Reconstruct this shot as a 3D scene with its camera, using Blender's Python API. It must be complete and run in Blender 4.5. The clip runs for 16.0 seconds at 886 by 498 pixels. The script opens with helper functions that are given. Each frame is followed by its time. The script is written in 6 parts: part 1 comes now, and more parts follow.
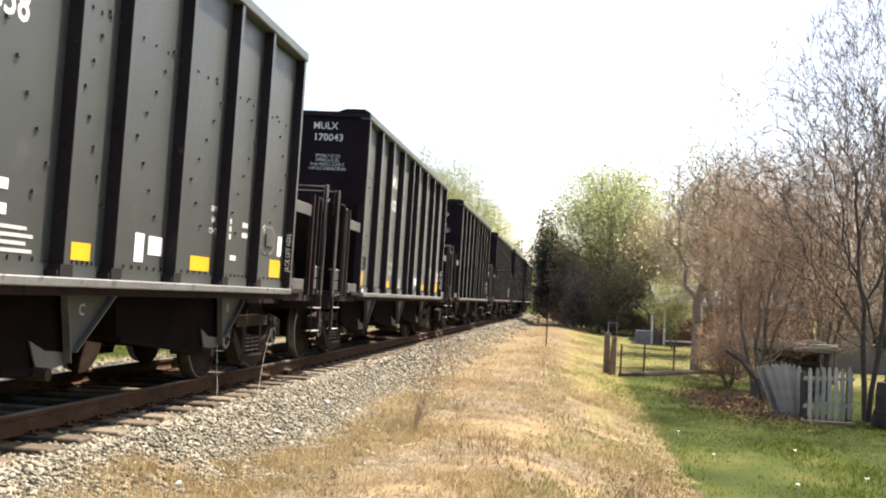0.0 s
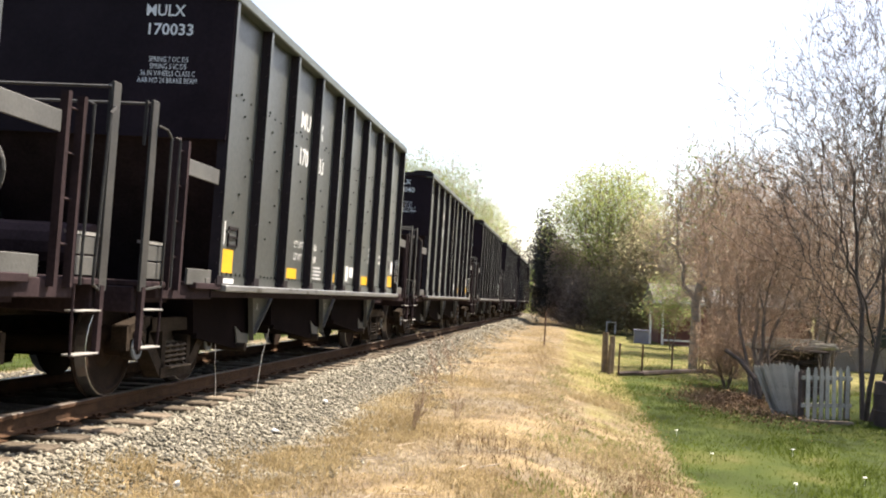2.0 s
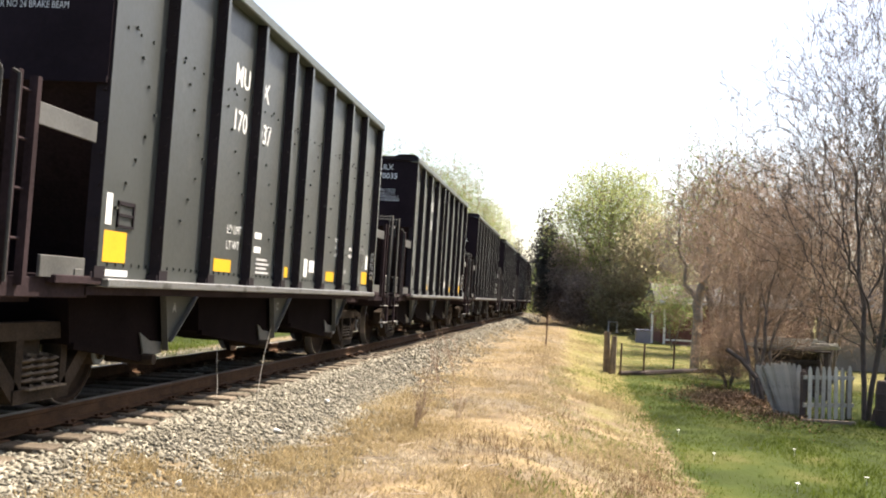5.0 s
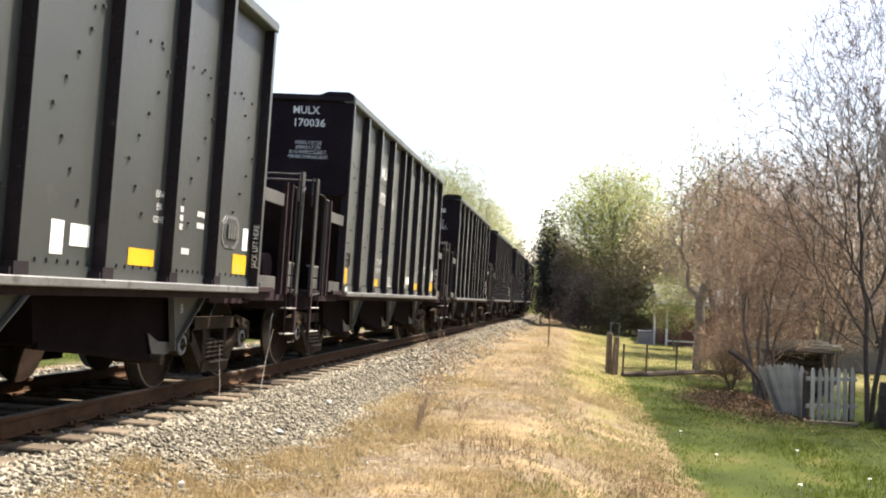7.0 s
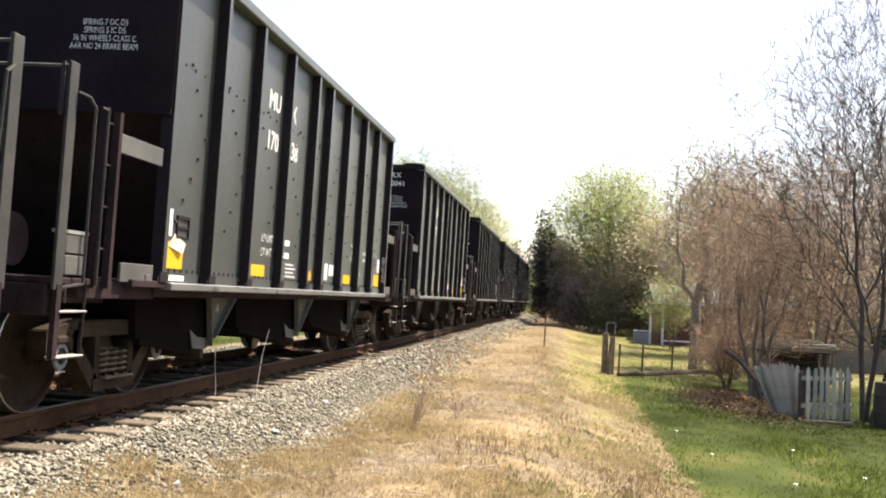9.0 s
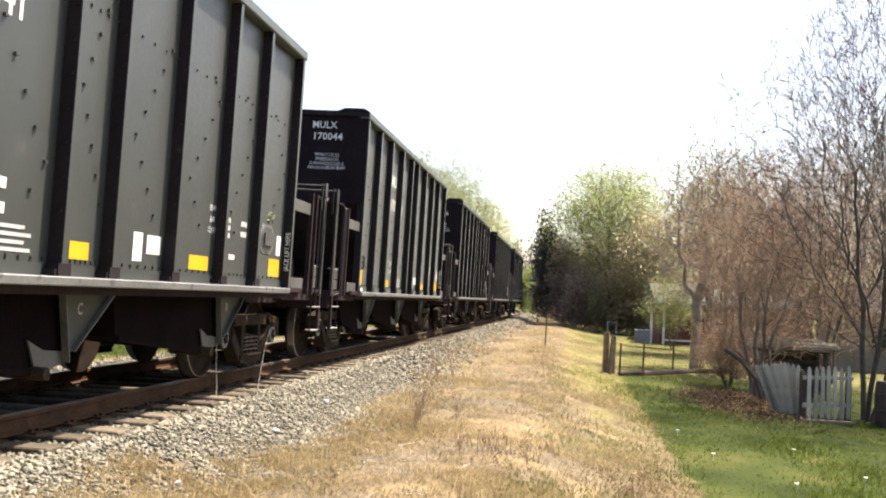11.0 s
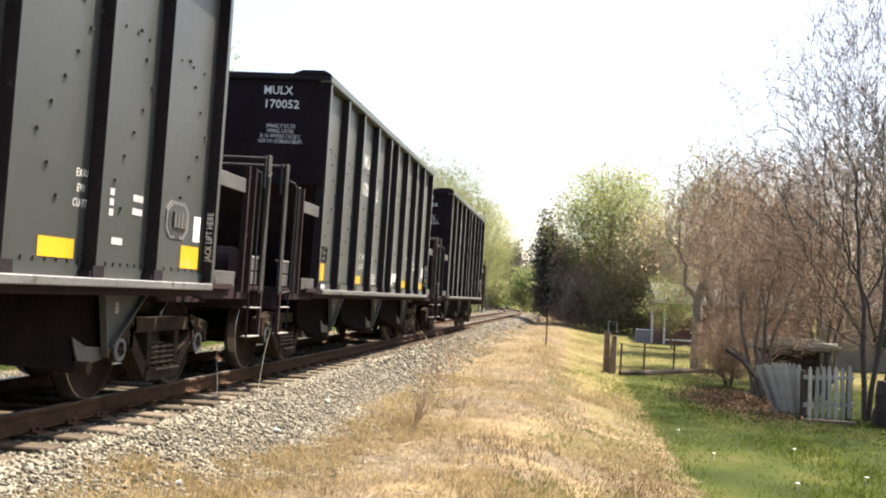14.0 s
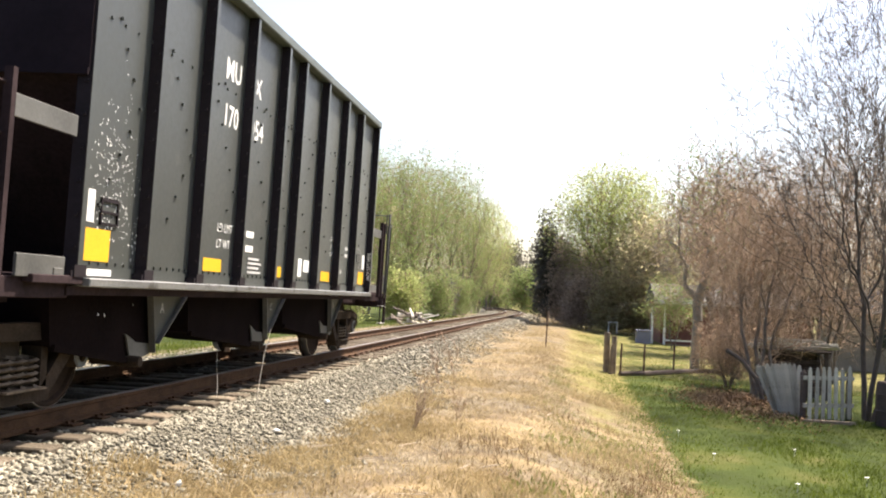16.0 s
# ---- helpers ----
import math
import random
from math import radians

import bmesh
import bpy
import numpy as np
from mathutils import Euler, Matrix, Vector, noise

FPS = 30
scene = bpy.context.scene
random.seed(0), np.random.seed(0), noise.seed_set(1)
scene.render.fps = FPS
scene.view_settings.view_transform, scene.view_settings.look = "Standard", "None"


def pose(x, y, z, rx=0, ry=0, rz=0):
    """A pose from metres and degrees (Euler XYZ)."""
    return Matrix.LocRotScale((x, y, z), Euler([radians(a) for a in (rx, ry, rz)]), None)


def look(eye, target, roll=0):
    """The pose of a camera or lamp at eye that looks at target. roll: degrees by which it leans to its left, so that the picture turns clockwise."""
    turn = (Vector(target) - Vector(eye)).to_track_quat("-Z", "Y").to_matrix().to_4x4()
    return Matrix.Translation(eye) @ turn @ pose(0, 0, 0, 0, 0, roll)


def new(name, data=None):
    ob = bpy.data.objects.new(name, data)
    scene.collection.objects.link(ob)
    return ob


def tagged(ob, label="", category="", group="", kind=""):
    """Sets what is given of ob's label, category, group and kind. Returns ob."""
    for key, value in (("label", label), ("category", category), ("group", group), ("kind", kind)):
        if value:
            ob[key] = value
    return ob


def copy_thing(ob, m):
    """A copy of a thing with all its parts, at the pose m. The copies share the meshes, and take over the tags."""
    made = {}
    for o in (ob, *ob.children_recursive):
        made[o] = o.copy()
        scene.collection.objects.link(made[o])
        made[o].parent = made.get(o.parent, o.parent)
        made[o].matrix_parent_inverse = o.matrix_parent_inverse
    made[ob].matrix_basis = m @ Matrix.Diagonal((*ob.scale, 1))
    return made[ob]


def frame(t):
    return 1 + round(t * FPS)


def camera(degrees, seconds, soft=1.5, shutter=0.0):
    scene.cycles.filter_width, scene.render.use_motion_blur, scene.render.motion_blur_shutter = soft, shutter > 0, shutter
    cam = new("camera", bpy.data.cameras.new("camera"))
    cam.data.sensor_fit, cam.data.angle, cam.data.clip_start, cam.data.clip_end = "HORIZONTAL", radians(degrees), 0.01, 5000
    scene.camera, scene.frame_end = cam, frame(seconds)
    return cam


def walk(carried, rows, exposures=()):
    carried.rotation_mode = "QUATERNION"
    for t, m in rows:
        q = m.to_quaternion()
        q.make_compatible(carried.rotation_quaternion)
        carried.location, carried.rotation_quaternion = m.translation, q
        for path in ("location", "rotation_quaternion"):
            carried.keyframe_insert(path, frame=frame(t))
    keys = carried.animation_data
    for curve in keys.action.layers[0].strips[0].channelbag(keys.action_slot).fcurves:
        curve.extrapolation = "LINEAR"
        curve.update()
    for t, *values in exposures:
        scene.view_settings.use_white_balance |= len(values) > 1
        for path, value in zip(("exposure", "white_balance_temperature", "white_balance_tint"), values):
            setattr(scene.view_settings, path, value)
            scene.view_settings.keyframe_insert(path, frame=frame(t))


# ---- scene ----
cam = camera(49.05, 16.0, soft=2.0, shutter=0.012)

# a hand-held camera on the embankment: tiny shakes round one standing place
EYE = (0.0, 0.0, 1.054)
SHAKES = ((0, 0, 1), (0.5, 0, -1), (1, 0, 0), (1.5, 0, 1), (2, -3, 0), (2.5, 2, -1.5), (3, 2, -1.5), (3.5, 0, 1),
          (4, 0, -1.5), (6.5, 0, 1), (7, 4, 1), (7.5, -1.5, -1), (8, -3, -1), (8.5, 2, -2.5), (9, -3, 1),
          (11.5, -1, -0.5), (12, -1, 0), (12.5, 2, 4), (13, -3, 0), (13.5, -3, -2.5), (14, 0, -1), (14.5, -3, 1),
          (15, -0.5, 2), (15.5, 0, 2.5), (16, 0, 0))
walk(cam, [(t, pose(*EYE, 90 + 2.834 + dy * 0.0333, -2.689, 7.571 + dx * 0.0333)) for t, dx, dy in SHAKES],
     exposures=((0, 1.58, 7150, 14), (16, 1.58, 7150, 14)))

# ---- daylight ----
SUN = Vector((0.35, 0.37, 0.86)).normalized()
world = bpy.data.worlds.new("sky")
scene.world = world
world.use_nodes = True
wn = world.node_tree.nodes
sky = wn.new("ShaderNodeTexSky")
sky.sky_type, sky.sun_disc = "NISHITA", False
sky.sun_elevation = math.asin(SUN.z)
sky.sun_rotation = math.atan2(SUN.x, SUN.y)
sky.air_density, sky.dust_density, sky.ozone_density = 1.0, 2.6, 1.0
wn["Background"].inputs["Strength"].default_value = 0.113
world.node_tree.links.new(sky.outputs["Color"], wn["Background"].inputs["Color"])
sun = bpy.data.lights.new("sun", "SUN")
sun.energy, sun.angle, sun.color = 5.0, radians(0.55), (1.0, 0.94, 0.84)
new("sun", sun).matrix_world = look(SUN * 50, (0, 0, 0))


# ---- materials ----
def surf(name, dark, light, scale=4.0, rough=0.8, bump=0.2, metal=0.0, fine=40.0, spot=None, spot_at=0.68, spot_scale=2.0,
         rand=0.0, rough2=None, island=False, spec=0.5):
    """A node material: two scales of noise between two colours, an optional third in patches, and fine relief."""
    m = bpy.data.materials.new(name)
    m.use_nodes = True
    n, l = m.node_tree.nodes, m.node_tree.links
    b = n["Principled BSDF"]
    tc = n.new("ShaderNodeTexCoord")

    def noise_of(sc, detail):
        q = n.new("ShaderNodeTexNoise")
        q.inputs["Scale"].default_value, q.inputs["Detail"].default_value = sc, detail
        l.new(tc.outputs["Object"], q.inputs["Vector"])
        return q.outputs["Fac"]

    def mixed(fac, a, c):
        q = n.new("ShaderNodeMix")
        q.data_type = "RGBA"
        for sock, val in ((q.inputs[0], fac), (q.inputs[6], a), (q.inputs[7], c)):
            if isinstance(val, bpy.types.NodeSocket):
                l.new(val, sock)
            elif isinstance(val, tuple):
                sock.default_value = (*val, 1)
            else:
                sock.default_value = val
        return q.outputs[2]

    def ramp(fac, lo, hi):
        q = n.new("ShaderNodeMapRange")
        q.inputs[1].default_value, q.inputs[2].default_value = lo, hi
        l.new(fac, q.inputs[0])
        return q.outputs[0]

    big, small = noise_of(scale, 3), noise_of(fine, 4)
    both = n.new("ShaderNodeMath")
    both.operation = "MULTIPLY_ADD"
    l.new(big, both.inputs[0])
    both.inputs[1].default_value = 0.6
    half = n.new("ShaderNodeMath")
    half.operation = "MULTIPLY"
    l.new(small, half.inputs[0])
    half.inputs[1].default_value = 0.4
    l.new(half.outputs[0], both.inputs[2])
    col = mixed(ramp(both.outputs[0], 0.33, 0.67), dark, light)
    if spot:
        col = mixed(ramp(noise_of(spot_scale, 6), spot_at, spot_at + 0.08), col, spot)
    if rand:
        if island:
            r = n.new("ShaderNodeNewGeometry").outputs["Random Per Island"]
        else:
            r = n.new("ShaderNodeObjectInfo").outputs["Random"]
        hsv = n.new("ShaderNodeHueSaturation")
        q = n.new("ShaderNodeMapRange")
        q.inputs[3].default_value, q.inputs[4].default_value = 1 - rand, 1 + rand
        l.new(r, q.inputs[0])
        l.new(q.outputs[0], hsv.inputs["Value"])
        l.new(col, hsv.inputs["Color"])
        col = hsv.outputs[0]
    l.new(col, b.inputs["Base Color"])
    b.inputs["Roughness"].default_value, b.inputs["Metallic"].default_value = rough, metal
    b.inputs["Specular IOR Level"].default_value = spec
    if rough2 is not None:
        q = n.new("ShaderNodeMapRange")
        q.inputs[1].default_value, q.inputs[2].default_value = 0.3, 0.7
        q.inputs[3].default_value, q.inputs[4].default_value = rough, rough2
        l.new(small, q.inputs[0])
        l.new(q.outputs[0], b.inputs["Roughness"])
    if bump:
        q = n.new("ShaderNodeBump")
        q.inputs["Strength"].default_value, q.inputs["Distance"].default_value = bump, 0.02
        l.new(small, q.inputs["Height"])
        l.new(q.outputs[0], b.inputs["Normal"])
    return m


def leafy(name, dark, light, through_light=0.45):
    """Leaves: random per leaf, some light passes through them."""
    m = surf(name, dark, light, 0.6, 0.9, 0.0, fine=5.0, rand=0.3, island=True, spec=0.1)
    n, l = m.node_tree.nodes, m.node_tree.links
    b, out = n["Principled BSDF"], n["Material Output"]
    tr, mx = n.new("ShaderNodeBsdfTranslucent"), n.new("ShaderNodeMixShader")
    l.new(b.inputs["Base Color"].links[0].from_socket, tr.inputs["Color"])
    mx.inputs[0].default_value = through_light
    l.new(b.outputs[0], mx.inputs[1])
    l.new(tr.outputs[0], mx.inputs[2])
    l.new(mx.outputs[0], out.inputs["Surface"])
    return m


M_PAINT = surf("black_car_paint", (0.034, 0.038, 0.036), (0.050, 0.055, 0.052), 0.9, 0.34, 0.03, fine=25, rough2=0.46, spec=0.5,
               spot=(0.058, 0.060, 0.056), spot_at=0.66, spot_scale=3.0)
# end sheets face away from the sun; that shade is put into this colour
M_END = surf("shade_dark_end_paint", (0.0125, 0.0085, 0.0108), (0.0225, 0.0152, 0.0195), 1.5, 0.5, 0.03, fine=25, rough2=0.6, spec=0.06)
M_SCRAWL = surf("pale_green_chalk", (0.20, 0.26, 0.10), (0.30, 0.36, 0.16), 5, 0.8, 0.1)
# ribs share the side sheets' paint; the darker tone is painted shade
M_RIB = surf("shade_dark_rib_paint", (0.0185, 0.0152, 0.0178), (0.029, 0.0238, 0.0278), 1.5, 0.4, 0.03, fine=25, rough2=0.5, spec=0.08,
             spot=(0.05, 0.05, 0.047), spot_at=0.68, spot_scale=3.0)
# bays and underframe: the shade below and at the ends is in these blacks
M_BAY = surf("shade_black_bay_plate", (0.0048, 0.0033, 0.0033), (0.012, 0.008, 0.008), 2, 0.9, 0.1, fine=30, spec=0.02)
M_UNDER = surf("shade_black_underframe", (0.0205, 0.0142, 0.0155), (0.046, 0.032, 0.035), 2, 0.8, 0.1, fine=30, spec=0.05)
M_SILL = surf("bare_galvanised_steel", (0.17, 0.175, 0.175), (0.30, 0.305, 0.305), 1.5, 0.42, 0.1, 0.6, fine=30,
              spot=(0.09, 0.085, 0.08), spot_at=0.58, spot_scale=4)
M_CHORD = surf("top_chord_grey_paint", (0.06, 0.07372, 0.0703), (0.105, 0.1242, 0.1187), 2, 0.5, 0.1, 0.0, fine=30)
M_DARK_STEEL = surf("dark_post_steel", (0.022, 0.022, 0.022), (0.055, 0.054, 0.05), 3, 0.55, 0.1, 0.0, fine=40, spec=0.25)
M_RAILING = surf("worn_grey_steel", (0.0465, 0.04712, 0.04464), (0.0992, 0.0992, 0.093), 3, 0.55, 0.1, 0.0, fine=40)
M_STEP = surf("pale_step_edge", (0.22, 0.2145, 0.2035), (0.341, 0.3355, 0.319), 5, 0.55, 0.1, 0.2)
M_CAST = surf("dusty_cast_iron", (0.018, 0.0142, 0.0112), (0.054, 0.040, 0.030), 5, 0.9, 0.3, 0.0, fine=60, spec=0.05)
M_WHEEL = surf("dull_rusty_wheel", (0.01694, 0.0126, 0.01008), (0.04004, 0.0266, 0.02016), 4, 0.8, 0.15, 0.0, fine=50, spec=0.06)
M_TREAD = surf("polished_tread", (0.35, 0.34, 0.33), (0.55, 0.54, 0.52), 4, 0.3, 0.05, 0.9)
M_BLUE = surf("blue_grey_bearing_seal", (0.06, 0.075, 0.09), (0.13, 0.15, 0.17), 8, 0.5, 0.1)
M_SPRING = surf("rusty_spring_steel", (0.06, 0.045, 0.032), (0.17, 0.135, 0.10), 10, 0.8, 0.2, 0.0, spec=0.2)
M_YELLOW = surf("yellow_reflector", (0.60, 0.325, 0.010), (0.71, 0.405, 0.018), 3, 0.45, 0.03, spot=(0.5, 0.36, 0.1), spot_at=0.66)
M_WHITE = surf("white_stencil", (0.625, 0.6375, 0.625), (0.825, 0.8375, 0.825), 3, 0.6, 0.03)
M_FADED = surf("faded_stencil", (0.352, 0.352, 0.352), (0.544, 0.544, 0.544), 6, 0.6, 0.03)
M_RAIL = surf("rusty_rail_steel", (0.034, 0.0185, 0.0105), (0.085, 0.045, 0.024), 6, 0.85, 0.3, 0.0, fine=60, spec=0.15)
M_HEAD = surf("rail_head", (0.13, 0.105, 0.09), (0.24, 0.21, 0.185), 6, 0.42, 0.05, 0.7)
M_TIE = surf("weathered_sleeper_wood", (0.06123, 0.04896, 0.037), (0.1696, 0.1408, 0.1067), 5, 0.95, 0.6, fine=50, rand=0.35, spec=0.1)
M_STONE = surf("ballast_granite", (0.140, 0.129, 0.102), (0.292, 0.274, 0.220), 3, 0.95, 0.3, fine=60, rand=0.38, island=True, spec=0.05)
M_DRY = leafy("dry_straw", (0.219, 0.166, 0.086), (0.385, 0.313, 0.182), 0.5)
M_PALE_LAWN = leafy("yellow_green_blades", (0.114, 0.130, 0.036), (0.198, 0.211, 0.071), 0.5)
M_LAWN = leafy("green_blades", (0.0483, 0.0736, 0.01035), (0.1012, 0.1288, 0.023), 0.5)
M_BARK = surf("grey_brown_bark", (0.10, 0.078, 0.062), (0.22, 0.18, 0.15), 6, 0.9, 0.5, fine=40)
M_BARK_DARK = surf("dark_bark", (0.051, 0.03995, 0.0323), (0.1105, 0.085, 0.0697), 6, 0.9, 0.5, fine=40)
M_BARK_PALE = surf("pale_grey_bark", (0.15, 0.135, 0.11), (0.25, 0.23, 0.20), 6, 0.9, 0.5, fine=40)
M_TWIG = surf("reddish_twigs", (0.25, 0.180, 0.133), (0.39, 0.290, 0.215), 1.5, 0.95, 0.0, fine=10, spec=0.15)
M_TWIG_GREY = surf("grey_twigs", (0.20, 0.165, 0.14), (0.36, 0.31, 0.27), 1.5, 0.95, 0.0, fine=10, spec=0.15)
M_LEAF_SPRING = leafy("spring_leaves", (0.1672, 0.2106, 0.07581), (0.2727, 0.3288, 0.1421))
M_LEAF_GREEN = leafy("fresh_green_leaves", (0.23, 0.27, 0.10), (0.36, 0.40, 0.17), 0.72)
M_LEAF_DARK = leafy("dark_evergreen_leaves", (0.085, 0.08, 0.072), (0.15, 0.142, 0.122), 0.4)
M_LEAF_DUSK = leafy("dusky_leaves", (0.34, 0.27, 0.235), (0.55, 0.46, 0.39), 0.68)
M_LEAF_FAR = leafy("far_leaves", (0.10, 0.115, 0.068), (0.17, 0.185, 0.115))
M_LEAF_OLIVE = leafy("olive_brown_leaves", (0.32, 0.295, 0.18), (0.50, 0.46, 0.30), 0.72)
M_BUD = leafy("red_brown_buds", (0.27, 0.18, 0.12), (0.43, 0.31, 0.215))
M_PICKET = surf("weathered_grey_picket_paint", (0.32, 0.29, 0.24), (0.52, 0.48, 0.41), 4, 0.8, 0.3, fine=50,
                spot=(0.12, 0.112, 0.10), spot_at=0.58, spot_scale=6, rand=0.25)
M_POST = surf("weathered_post_wood", (0.13, 0.095, 0.065), (0.27, 0.21, 0.15), 6, 0.9, 0.5, fine=40)
M_RUST = surf("rusty_iron", (0.09, 0.055, 0.04), (0.17, 0.10, 0.065), 9, 0.8, 0.3, 0.3)
M_BRICK = surf("red_brick", (0.13, 0.052, 0.042), (0.20, 0.085, 0.066), 5, 0.9, 0.2, rand=0.2)
M_SIDING = surf("tan_siding", (0.17, 0.148, 0.115), (0.24, 0.21, 0.168), 2, 0.8, 0.1)
M_ROOF = surf("grey_shingles", (0.035, 0.032, 0.029), (0.07, 0.065, 0.06), 3, 0.9, 0.4)
M_TRIM = surf("white_trim_paint", (0.66, 0.66, 0.64), (0.78, 0.78, 0.76), 3, 0.6, 0.05)
M_BOX = surf("slate_blue_plastic", (0.12, 0.13, 0.19), (0.18, 0.19, 0.27), 2, 0.6, 0.05)
M_BOARD = surf("bleached_boards", (0.44, 0.40, 0.34), (0.66, 0.61, 0.53), 4, 0.85, 0.3, rand=0.2)
M_DARKWOOD = surf("old_dark_wood", (0.045, 0.032, 0.028), (0.10, 0.072, 0.06), 4, 0.9, 0.3, rand=0.2)
M_STICK = surf("bleached_stick_wood", (0.24, 0.20, 0.15), (0.42, 0.36, 0.28), 6, 0.9, 0.3, rand=0.3)
M_LITTER = leafy("bleached_straw_litter", (0.24, 0.19, 0.12), (0.42, 0.35, 0.245), 0.3)
M_BROWNWEED = leafy("brown_dead_weed", (0.10, 0.062, 0.035), (0.19, 0.125, 0.07), 0.3)
M_LEAFLITTER = surf("leaf_litter", (0.15, 0.085, 0.045), (0.30, 0.19, 0.10), 5, 0.95, 0.5, fine=60, rand=0.35, island=True)
for dusty in (M_PAINT,):                # a film of dust that glows when seen along the sheet
    dusty.node_tree.nodes["Principled BSDF"].inputs["Sheen Weight"].default_value = 0.42
    dusty.node_tree.nodes["Principled BSDF"].inputs["Sheen Tint"].default_value = (0.84, 0.92, 0.89, 1)
    dusty.node_tree.nodes["Principled BSDF"].inputs["Sheen Roughness"].default_value = 0.22
M_GLASS = bpy.data.materials.new("window_glass")
M_GLASS.use_nodes = True
M_GLASS.node_tree.nodes["Principled BSDF"].inputs["Base Color"].default_value = (0.03, 0.035, 0.04, 1)
M_GLASS.node_tree.nodes["Principled BSDF"].inputs["Roughness"].default_value = 0.08


def ground_material():
    """Dry straw, soil and green lawn, laid out by the sheet's own two masks."""
    m = bpy.data.materials.new("embankment_ground")
    m.use_nodes = True
    n, l = m.node_tree.nodes, m.node_tree.links
    b = n["Principled BSDF"]
    tc = n.new("ShaderNodeTexCoord")

    def noise_of(sc, detail):
        q = n.new("ShaderNodeTexNoise")
        q.inputs["Scale"].default_value, q.inputs["Detail"].default_value = sc, detail
        l.new(tc.outputs["Object"], q.inputs["Vector"])
        return q.outputs["Fac"]

    def rgb_ramp(fac, stops):
        q = n.new("ShaderNodeValToRGB")
        e = q.color_ramp.elements
        e[0].position, e[0].color = stops[0][0], (*stops[0][1], 1)
        e[1].position, e[1].color = stops[-1][0], (*stops[-1][1], 1)
        for p, c in stops[1:-1]:
            e.new(p).color = (*c, 1)
        l.new(fac, q.inputs[0])
        return q.outputs[0]

    def attr(name):
        q = n.new("ShaderNodeAttribute")
        q.attribute_name = name
        return q.outputs["Fac"]

    def mix(fac, a, c):
        q = n.new("ShaderNodeMix")
        q.data_type = "RGBA"
        l.new(fac, q.inputs[0])
        l.new(a, q.inputs[6])
        l.new(c, q.inputs[7])
        return q.outputs[2]

    def soft_mask(mask, sc):
        """A mask with a ragged edge."""
        q = n.new("ShaderNodeMath")
        q.operation = "ADD"
        l.new(mask, q.inputs[0])
        l.new(noise_of(sc, 5), q.inputs[1])
        r = n.new("ShaderNodeMapRange")
        r.inputs[1].default_value, r.inputs[2].default_value = 0.88, 1.12
        l.new(q.outputs[0], r.inputs[0])
        return r.outputs[0]

    straw = rgb_ramp(noise_of(1.6, 8), ((0.3, (0.10, 0.075, 0.05)), (0.46, (0.18, 0.137, 0.085)), (0.58, (0.225, 0.172, 0.098)), (0.72, (0.275, 0.215, 0.125))))
    green = rgb_ramp(noise_of(0.8, 8), ((0.28, (0.017, 0.025, 0.006)), (0.5, (0.036, 0.052, 0.010)), (0.62, (0.055, 0.066, 0.014)), (0.76, (0.10, 0.09, 0.036))))
    stone = rgb_ramp(noise_of(28, 6), ((0.3, (0.04, 0.037, 0.03)), (0.5, (0.095, 0.088, 0.072)), (0.7, (0.17, 0.158, 0.13))))
    soil = rgb_ramp(noise_of(9, 6), ((0.3, (0.09, 0.07, 0.052)), (0.5, (0.142, 0.117, 0.082)), (0.7, (0.215, 0.183, 0.132))))
    bare = n.new("ShaderNodeMapRange")
    bare.inputs[1].default_value, bare.inputs[2].default_value = 0.46, 0.58
    l.new(noise_of(0.9, 5), bare.inputs[0])
    col = mix(bare.outputs[0], straw, soil)
    olive = rgb_ramp(noise_of(2.0, 7), ((0.3, (0.115, 0.092, 0.038)), (0.5, (0.165, 0.148, 0.055)), (0.7, (0.235, 0.20, 0.09))))
    col = mix(soft_mask(attr("olive"), 0.9), col, olive)
    col = mix(soft_mask(attr("lawn"), 1.6), col, green)
    col = mix(soft_mask(attr("stone"), 2.2), col, stone)
    l.new(col, b.inputs["Base Color"])
    b.inputs["Roughness"].default_value = 0.95
    b.inputs["Specular IOR Level"].default_value = 0.1
    bp = n.new("ShaderNodeBump")
    bp.inputs["Strength"].default_value, bp.inputs["Distance"].default_value = 0.7, 0.04
    l.new(noise_of(22, 8), bp.inputs["Height"])
    l.new(bp.outputs[0], b.inputs["Normal"])
    return m


M_GROUND = ground_material()


# ---- mesh helpers ----
def part(name, bm, material, parent=None, label="", smooth=False):
    """Links a bmesh as one mesh object, under a thing or a part if one is given."""
    me = bpy.data.meshes.new(name)
    bm.to_mesh(me)
    bm.free()
    me.materials.append(material)
    if smooth:
        for p in me.polygons:
            p.use_smooth = True
    ob = new(name, me)
    ob.parent = parent
    if label:
        ob["label"] = label
    return ob


def again(name, ob, parent, m):
    """Another object on the same mesh, at a pose in its parent's space."""
    o = new(name, ob.data)
    o.parent = parent
    o.matrix_basis = m
    return o


def box(bm, x0, x1, y0, y1, z0, z1, bevel=0.0):
    vs = [bm.verts.new((x, y, z)) for x in (x0, x1) for y in (y0, y1) for z in (z0, z1)]
    fs = [bm.faces.new([vs[i] for i in f]) for f in ((0, 1, 3, 2), (4, 6, 7, 5), (0, 4, 5, 1), (2, 3, 7, 6), (0, 2, 6, 4), (1, 5, 7, 3))]
    if bevel:
        es = {e for f in fs for e in f.edges}
        bmesh.ops.bevel(bm, geom=list(es), offset=bevel, segments=1, affect="EDGES")
    return bm


